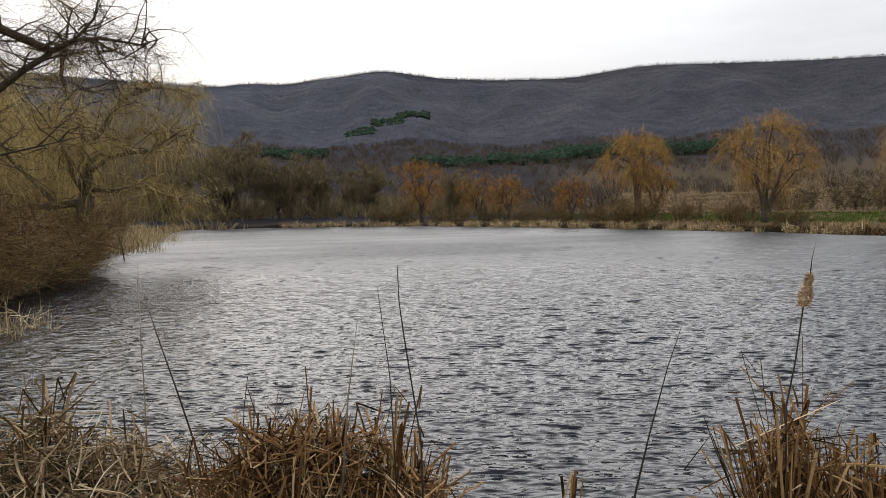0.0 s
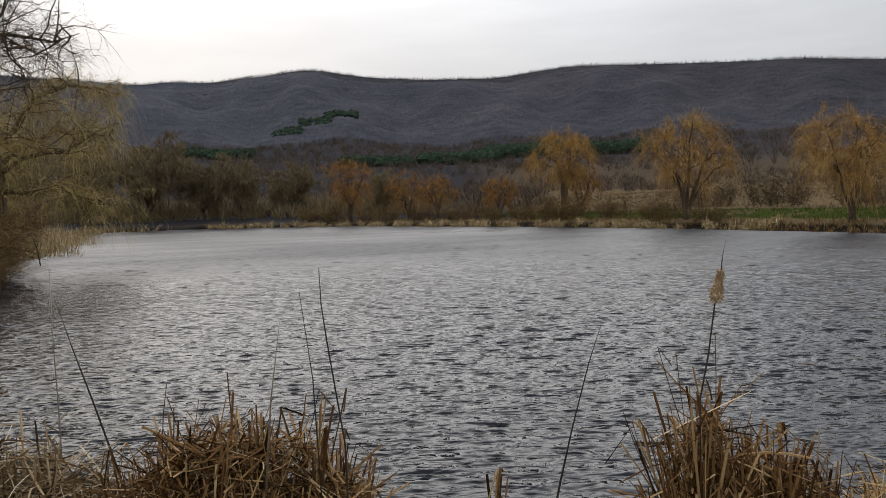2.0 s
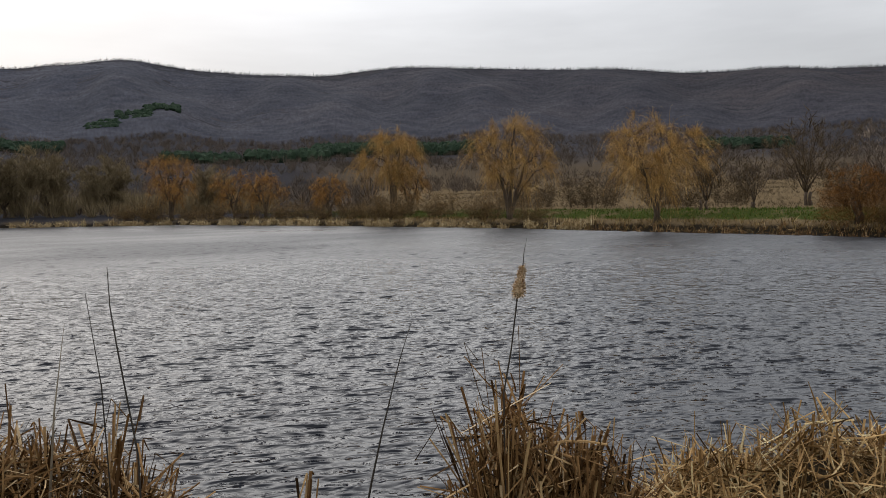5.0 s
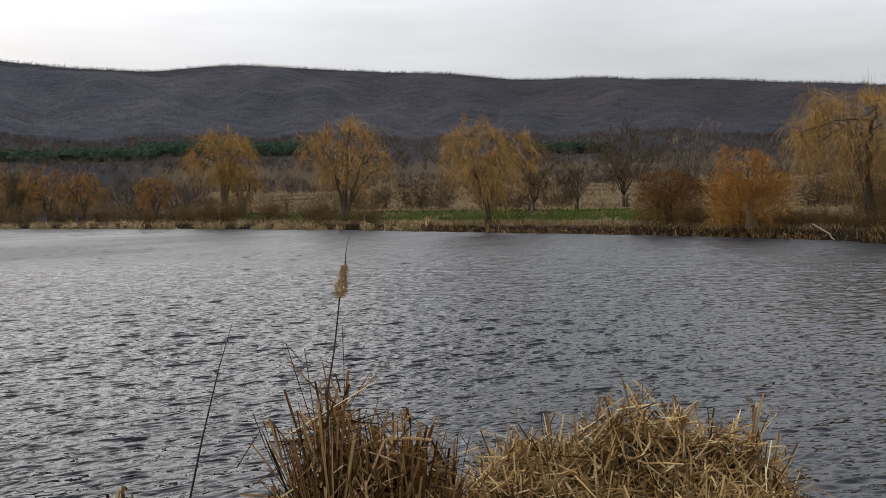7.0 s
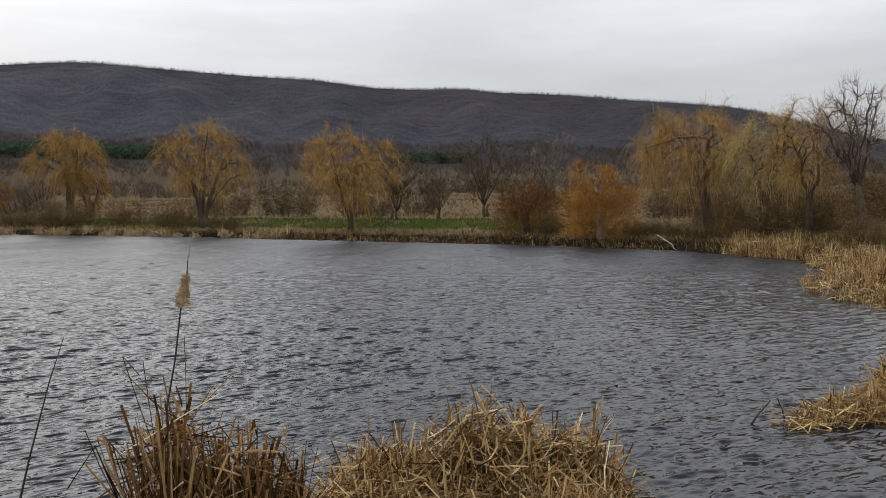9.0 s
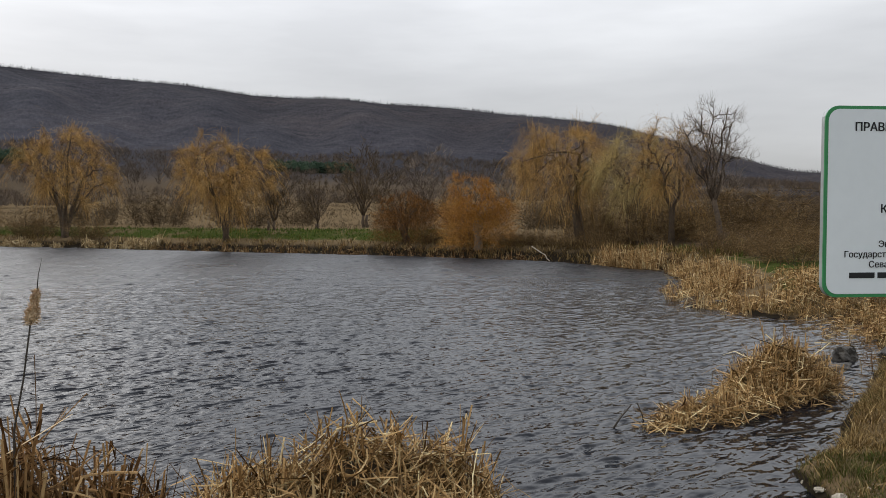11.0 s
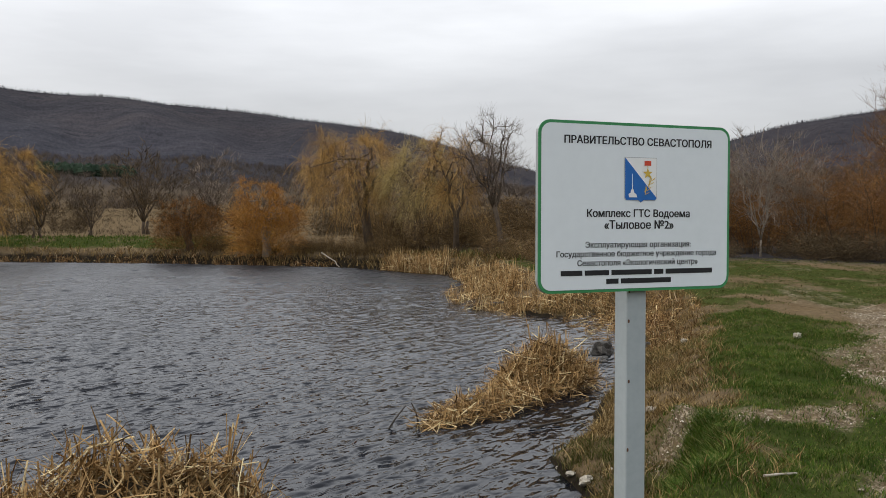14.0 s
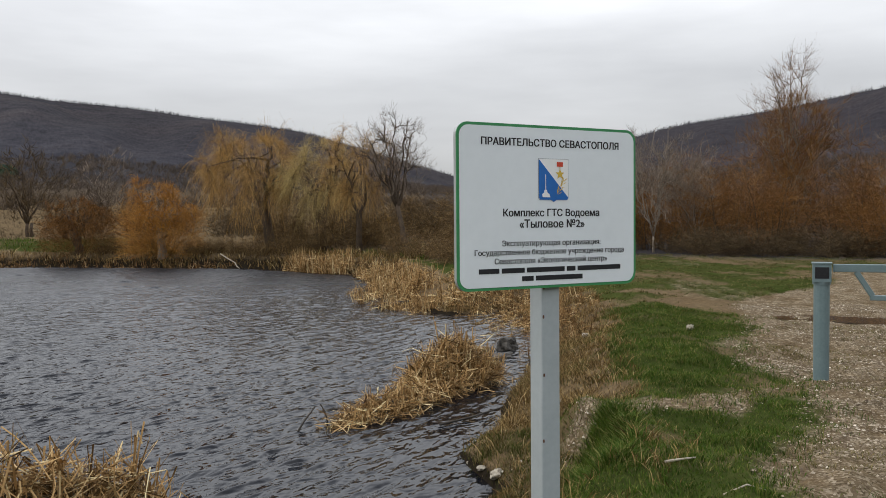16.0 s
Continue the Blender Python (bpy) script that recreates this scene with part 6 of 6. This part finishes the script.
def build_sign():
    W, H = 0.80, 0.60
    left, right = V(2.95, 0.795), V(3.56, 0.275)
    mid = (left + right) / 2
    turn = math.degrees(math.atan2(right.y - left.y, right.x - left.x))
    z = 2.152
    base = (mid.x, mid.y, height(mid.x, mid.y))
    ob = thing("sign", base, "white information sign with green rim on a grey steel post", "sign", turn=turn)
    face = pose(0, 0, z - base[2], 90, 0, 0)
    post = Geo()
    post.outline(rounded(0.082, 0.082, 0.006, 3), -0.4, z - base[2] + 0.22, pose(0.012, 0.062, 0))
    part("post", post, POST_GREY, ob, "square grey painted steel post")
    for px, pz in ((-0.020, 1.28), (-0.022, 1.17), (-0.020, 0.95), (-0.023, 0.70)):
        g = Geo()
        g.outline(rounded(0.007, 0.013, 0.003, 2), 0, 0.0015, pose(px, 0.021, pz, 90, 0, 0))
        part("chip", g, RUST, ob, "dark rusty paint chip")
    plate = Geo()
    plate.outline(rounded(W, H, 0.045), -0.018, -0.002, face)
    part("backing", plate, SIGN_BACK, ob)
    rim = Geo()
    rim.outline(rounded(W, H, 0.045), -0.0015, 0.003, face)
    part("rim", rim, SIGN_GREEN, ob, "green rim")
    panel = Geo()
    panel.outline(rounded(W - 0.021, H - 0.021, 0.037), 0.0032, 0.0045, face)
    pn = part("panel", panel, SIGN_FACE, ob, "glossy white film")
    top = face @ pose(0, 0, 0.0055)
    for text, width, x, y, bold in (("ПРАВИТЕЛЬСТВО СЕВАСТОПОЛЯ", 0.616, 0.006, 0.222, 0.0022), ("Комплекс ГТС Водоема", 0.432, 0.004, -0.034, 0.0020),
                                    ("«Тыловое №2»", 0.292, 0.004, -0.076, 0.0020), ("Эксплуатирующая организация:", 0.443, 0.004, -0.142, 0.0012),
                                    ("Государственное бюджетное учреждение города", 0.670, 0.004, -0.174, 0.0012), ("Севастополя «Экологический центр»", 0.506, 0.004, -0.206, 0.0012)):
        lettering(text, width, (x, y), top, pn, bold)
    flat = face @ pose(0, 0, 0.0050)
    bars((0.085, 0.098, 0.168, 0.040, 0.205), 0.018, (0.004, -0.240), flat, ob)
    bars((0.050, 0.212), 0.018, (0.004, -0.271), flat, ob)
    emblem(face @ pose(0.008, 0.098, 0.0050), ob)


build_sign()


# ---- the barrier ----
def build_barrier():
    x, y = 9.0, -0.65
    z = height(x, y)
    ob = thing("road_barrier", (x, y, z), "grey-green steel swing barrier on a round post", "barrier")
    g = Geo()
    g.tube([V(0, 0, -0.4), V(0, 0, 0.5), V(0, 0, 0.98)], [0.072, 0.072, 0.072], 20)
    part("post", g, POST_TEAL, ob, "round painted post", smooth=False)
    g = Geo()
    g.tube([V(0, 0, 0.94), V(0, 0, 0.965)], [0.082, 0.082], 20)
    part("collar", g, POST_TEAL, ob)
    head = Geo()
    head.outline(rounded(0.165, 0.165, 0.01, 2), 0.966, 1.14)
    part("head", head, POST_TEAL, ob, "square sleeve head")
    # no opening is cut: a black plate stands for the shade inside
    hole = Geo()
    hole.outline([(-0.062, -0.055), (0.062, -0.055), (0.062, 0.055), (-0.062, 0.055)], 0, 0.004, Matrix.Translation((-0.0825, 0, 1.055)) @ pose(0, 0, 0, 90, 0, -90))
    part("socket", hole, SOCKET_SHADE, ob, "black plate for the shade inside the square opening")
    cap = Geo()
    cap.outline(rounded(0.18, 0.18, 0.01, 2), 1.142, 1.154)
    part("cap", cap, POST_TEAL, ob)
    def bar(name, a, b, w, h):
        g = Geo()
        a, b = V(*a), V(*b)
        l = (b - a).length
        m = Matrix.Translation(a) @ (b - a).to_track_quat("Z", "X").to_matrix().to_4x4()
        g.outline(rounded(h, w, 0.006, 2), 0, l, m)
        part(name, g, POST_TEAL, ob)
    bar("arm", (0, -0.10, 1.10), (0.1, -4.2, 1.10), 0.06, 0.075)
    bar("brace", (0.0, -0.30, 1.065), (0.01, -0.44, 0.84), 0.05, 0.05)
    bar("lower_arm", (0.01, -0.42, 0.82), (0.1, -4.2, 0.80), 0.05, 0.05)


build_barrier()


# ---- stones, sticks and small things on the bank ----
def stone(label, x, y, size, seed, mat, sink=0.3, category="stone", group=""):
    z = max(height(x, y), -0.05)
    ob = thing("stone", (x, y, z), label, category, group)
    g = Geo()
    g.lump((0, 0, size[2] * (1 - sink)), size, seed, 11, 18, 0.55)
    part("rock", g, mat, ob, smooth=False)


def build_small_things():
    stone("dark wet boulder standing in the shallow inlet", 13.0, 3.85, (0.20, 0.17, 0.14), 1, STONE_DARK)
    stone("small dark stone beside the boulder in the inlet", 12.75, 4.08, (0.13, 0.10, 0.06), 12, STONE_DARK)
    stone("small wet stone awash in the inlet", 12.55, 3.45, (0.09, 0.07, 0.03), 13, STONE_DARK)
    stone("low dark wet stone in the shallow inlet", 12.2, 3.72, (0.36, 0.16, 0.06), 2, STONE_DARK)
    stone("dark stone at the edge of the inlet", 13.5, 3.35, (0.2, 0.16, 0.10), 3, STONE_DARK)
    stone("flat pale limestone slab on the trampled bank", 7.9, 1.42, (0.17, 0.11, 0.035), 4, STONE)
    stone("flat buff stone at the water's edge", 6.42, 1.82, (0.10, 0.05, 0.032), 5, STONE, group="stones at the water's edge")
    stone("white stone at the water's edge", 6.62, 2.02, (0.06, 0.035, 0.018), 6, STONE, group="stones at the water's edge")
    stone("small white stone at the water's edge", 6.85, 2.22, (0.035, 0.025, 0.012), 7, STONE, group="stones at the water's edge")
    stone("pale stone on the slope below the path", 8.6, 1.9, (0.09, 0.06, 0.03), 8, STONE)
    stone("white stone in the grass", 12.4, 0.9, (0.07, 0.05, 0.04), 10, STONE)
    stone("white stone in the short grass by the inlet", 12.8, 2.5, (0.08, 0.06, 0.05), 11, STONE)

    def stick(label, pts, r, mat):
        z = [max(height(p[0], p[1]), 0.0) + p[2] for p in pts]
        base = V(pts[0][0], pts[0][1], z[0])
        ob = thing("stick", tuple(base), label, "stick")
        g = Geo()
        g.tube([V(p[0], p[1], q) - base for p, q in zip(pts, z)], taper(r, r * 0.6, len(pts) - 1), 6)
        part("branch", g, mat, ob, smooth=True)
    stick("short pale stick lying in the grass", [(5.50, 0.40, 0.025), (5.53, 0.31, 0.03), (5.57, 0.22, 0.025)], 0.009, WOOD_WHITE)
    stick("pale stick lying on the path", [(4.95, 0.02, 0.01), (5.0, -0.1, 0.015), (5.02, -0.2, 0.01)], 0.006, WOOD_WHITE)
    stick("barkless grey branch lying at the far water's edge", [(32.9, 24.9, 0.30), (32.6, 24.2, 0.32), (32.3, 23.6, 0.25), (31.9, 23.2, 0.10), (31.7, 22.9, 0.02)], 0.035, WOOD_WHITE)
    stick("dark branch lying in the shallows", [(7.95, 2.95, 0.02), (8.3, 2.75, 0.03), (8.75, 2.55, 0.05)], 0.014, STEM_DARK)
    stick("dark broken branch rising from the water", [(7.2, 4.25, -0.1), (7.35, 4.2, 0.08), (7.5, 4.16, 0.2)], 0.012, STEM_DARK)
    stick("forked dark twig rising from the water", [(7.7, 4.1, -0.1), (7.65, 4.12, 0.1), (7.57, 4.13, 0.22)], 0.010, STEM_DARK)
    stick("driftwood lying off the reeds", [(18.2, 8.9, 0.02), (18.6, 8.6, 0.06), (19.2, 8.5, 0.08)], 0.06, STEM_DARK)
    stick("dead forked branch hanging into the water below the willow", [(-15.0, 38.2, -0.1), (-15.1, 38.2, 0.7), (-15.3, 38.1, 1.4), (-15.9, 38.0, 1.9)], 0.03, STEM_DARK)
    # the puddle on the track
    g = Geo()
    rng = random.Random(2)
    pts = [(15.0 + 0.55 * math.cos(a) * rng.uniform(0.8, 1.1), -1.7 + 1.6 * math.sin(a) * rng.uniform(0.9, 1.1)) for a in (2 * math.pi * k / 24 for k in range(24))]
    zz = sum(height(x, y) for x, y in pts) / len(pts) + 0.002
    g.outline(pts, zz - 0.004, zz)
    tagged(new("puddle", g.mesh("puddle", PUDDLE)), "shallow brown puddle on the gravel track", "puddle", kind="structure")


def puddle_material():
    m, nt, b = fresh("muddy_puddle", 0.03, spec=0.5)
    b.inputs["Base Color"].default_value = (0.06, 0.045, 0.03, 1)
    bumped(nt, noise_of(nt, 5.0, 2), 0.05, 0.02, b)
    return m


PUDDLE = puddle_material()
build_small_things()


# ---- grass and pebbles on the near bank ----
def build_ground_cover():
    rng = np.random.default_rng(31)

    def field(n, x0, x1, y0, y1):
        return rng.uniform(x0, x1, n), rng.uniform(y0, y1, n)

    def blades(name, label, x, y, tall, wide, mat, spread):
        n = len(x)
        z = land(x, y)
        q, s = rng.uniform(0, 6.28, n), rng.uniform(0, 3.14, n)
        h = tall * rng.uniform(0.5, 1.3, n) * (0.55 + 1.1 * value_noise(x / 0.22, y / 0.22, 6) ** 1.5)
        b = np.stack([x, y, z - 0.01], -1)
        side = np.stack([np.cos(s), np.sin(s), 0 * s], -1) * (wide * rng.uniform(0.6, 1.3, n))[:, None]
        out = np.stack([np.cos(q), np.sin(q), 0 * q], -1) * (h * spread * rng.uniform(0.2, 1.4, n))[:, None]
        mid, tip = b + out * 0.35 + np.array((0, 0, 1)) * (h * 0.6)[:, None], b + out + np.array((0, 0, 1)) * h[:, None]
        vs = np.stack([b - side, b + side, mid + side * 0.8, mid - side * 0.8, tip], 1).reshape(-1, 3)
        k = 5 * np.arange(n)[:, None]
        fs = (k + np.array([[0, 1, 2, 3]])).tolist() + (k + np.array([[3, 2, 4]])).tolist()
        me = bpy.data.meshes.new(name)
        me.from_pydata(vs.tolist(), [], fs)
        me.materials.append(mat)
        me.update()
        tagged(new(name, me), label, "grass", kind="stuff")

    def tufted(x, y, per, sigma):
        x, y = np.repeat(x, per), np.repeat(y, per)
        return x + rng.normal(0, sigma, len(x)), y + rng.normal(0, sigma, len(y))

    x, y = field(30000, 3.6, 15.0, -1.6, 3.4)
    keep = (green_at(x, y) * (1 - gravel_at(x, y)) > rng.uniform(0.0, 0.7, len(x))) & (shore_distance(x, y) > 0.3)
    x, y = tufted(x[keep], y[keep], 9, 0.035)
    blades("short_grass", "short green grass on the trampled bank", x, y, 0.045, 0.0028, GRASS, 0.8)
    x, y = field(7000, -5.0, 3.6, -4.0, 3.4)
    keep = (green_at(x, y) > rng.uniform(0.0, 0.7, len(x))) & (shore_distance(x, y) > 0.3)
    x, y = tufted(x[keep], y[keep], 9, 0.04)
    blades("short_grass", "short green grass on the bank above the reeds", x, y, 0.045, 0.003, GRASS, 0.8)
    x, y = field(15000, 12.5, 38, -8, 9)
    keep = (green_at(x, y) * (1 - gravel_at(x, y)) > rng.uniform(0.0, 0.55, len(x))) & (shore_distance(x, y) > 0.5)
    x, y = tufted(x[keep], y[keep], 7, 0.07)
    blades("short_grass", "short green grass beyond the barrier", x, y, 0.045, 0.006, MEADOW, 0.9)
    x, y = field(20000, 4.0, 20.0, 0.2, 7.0)
    d = shore_distance(x, y)
    keep = (d > 0.04) & (d < rng.uniform(0.3, 1.5, len(x))) & ((x > 7.4) | (rng.random(len(x)) < 0.3))
    x, y = tufted(x[keep], y[keep], 12, 0.045)
    blades("dry_tussocks", "dry straw-coloured tussocks on the slope to the water", x, y, 0.10, 0.0034, BANK_GRASS, 1.3)
    x, y = field(16000, 4.0, 16.0, 0.2, 4.6)
    d = shore_distance(x, y)
    keep = (d > 0.03) & (d < 0.9) & ((wobble(x, y, 0.8, 4) > rng.uniform(-0.3, 0.6, len(x))) | (x < 7.4))
    x, y = tufted(x[keep], y[keep], 10, 0.05)
    blades("bank_green_grass", "olive grass growing down to the water's edge", x, y, 0.06, 0.003, MEADOW, 0.9)
    x, y = field(5200, 5.0, 7.3, 0.3, 1.5)
    keep = ((x - 6.25) / 0.85) ** 2 + ((y - 0.92 - 0.12 * (x - 6.2)) / 0.20) ** 2 + 0.5 * wobble(x, y, 0.3, 2) < 1
    x, y = tufted(x[keep], y[keep], 14, 0.05)
    blades("lush_grass", "long dark green grass overhanging the eroded bank", x, y, 0.085, 0.003, GRASS, 1.2)
    x, y = field(17000, 4.2, 15.0, -2.6, 2.6)
    keep = ((gravel_at(x, y) > 0.25) | (rng.random(len(x)) < 0.45)) & (wobble(x, y, 0.6, 9) > rng.uniform(-0.35, 0.8, len(x)))
    x, y = tufted(x[keep], y[keep], 7, 0.05)
    blades("track_grass", "thin olive and dry grass growing through the gravel", x, y, 0.03, 0.0028, TRACK_GRASS, 1.2)
    # far bank: green sward and dead grass
    az = np.radians(rng.uniform(-3, 67, 40000))
    r = rng.uniform(28, 112, 40000)
    x, y = r * np.sin(az), r * np.cos(az)
    d = shore_distance(x, y)
    g = (d > 1.6) & (d < 9) & (green_at(x, y) > 0.3)
    blades("bank_grass", "fresh green grass on top of the far bank", *tufted(x[g], y[g], 6, 0.12), 0.16, 0.016, GRASS, 0.5)
    deg = np.degrees(az)
    g = (d > 0.05) & (d < np.where((deg > 21) & (deg < 44), 1.4, 2.6)) & (r > 33)
    blades("bank_dead_grass", "brown dead grass on the far bank's edge", *tufted(x[g], y[g], 9, 0.14), 0.28, 0.014, BANK_GRASS, 0.9)
    # pebbles on the track
    x, y = field(170000, 4.2, 17.0, -3.6, 2.4)
    keep = (gravel_at(x, y) > rng.uniform(0.2, 0.8, len(x))) & (wobble(x, y, 0.8, 6) > rng.uniform(-0.6, 0.5, len(x)))
    x, y = x[keep], y[keep]
    n = len(x)
    z, s, q = land(x, y), np.minimum(rng.gamma(1.3, 0.0036, n) + 0.003, 0.02), rng.uniform(0, 6.28, n)
    vs = []
    for k in range(4):
        a = q + math.pi / 2 * k
        o = s * rng.uniform(0.7, 1.3, n)
        vs.append(np.stack([x + np.cos(a) * o, y + np.sin(a) * o, z + 0.001], -1))
    vs.append(np.stack([x + rng.normal(0, 0.2, n) * s, y + rng.normal(0, 0.2, n) * s, z + s * rng.uniform(0.5, 0.9, n)], -1))
    fs = (5 * np.arange(n)[:, None, None] + np.array([(0, 1, 4), (1, 2, 4), (2, 3, 4), (3, 0, 4)])[None]).reshape(-1, 3)
    me = bpy.data.meshes.new("pebbles")
    me.from_pydata(np.stack(vs, 1).reshape(-1, 3).tolist(), [], fs.tolist())
    me.materials.append(PEBBLE)
    me.update()
    tagged(new("pebbles", me), "pale limestone pebbles on the track", "gravel", kind="stuff")


PEBBLE = fibre("pebble", [(0.0, (0.094, 0.068, 0.046)), (0.5, (0.220, 0.174, 0.121)), (0.9, (0.462, 0.396, 0.297)), (1.0, (0.726, 0.660, 0.550))], 20.0, 0.9)
TRACK_GRASS = fibre("worn_grass", [(0.0, (0.05, 0.05, 0.014)), (0.5, (0.11, 0.10, 0.03)), (1.0, (0.26, 0.20, 0.09))], 1.5, 0.85)
BANK_GRASS = fibre("matted_dead_grass", [(0.0, (0.045, 0.029, 0.010)), (0.5, (0.16, 0.102, 0.036)), (0.85, (0.33, 0.225, 0.092)), (1.0, (0.54, 0.41, 0.21))], 1.5, 0.85)
build_ground_cover()
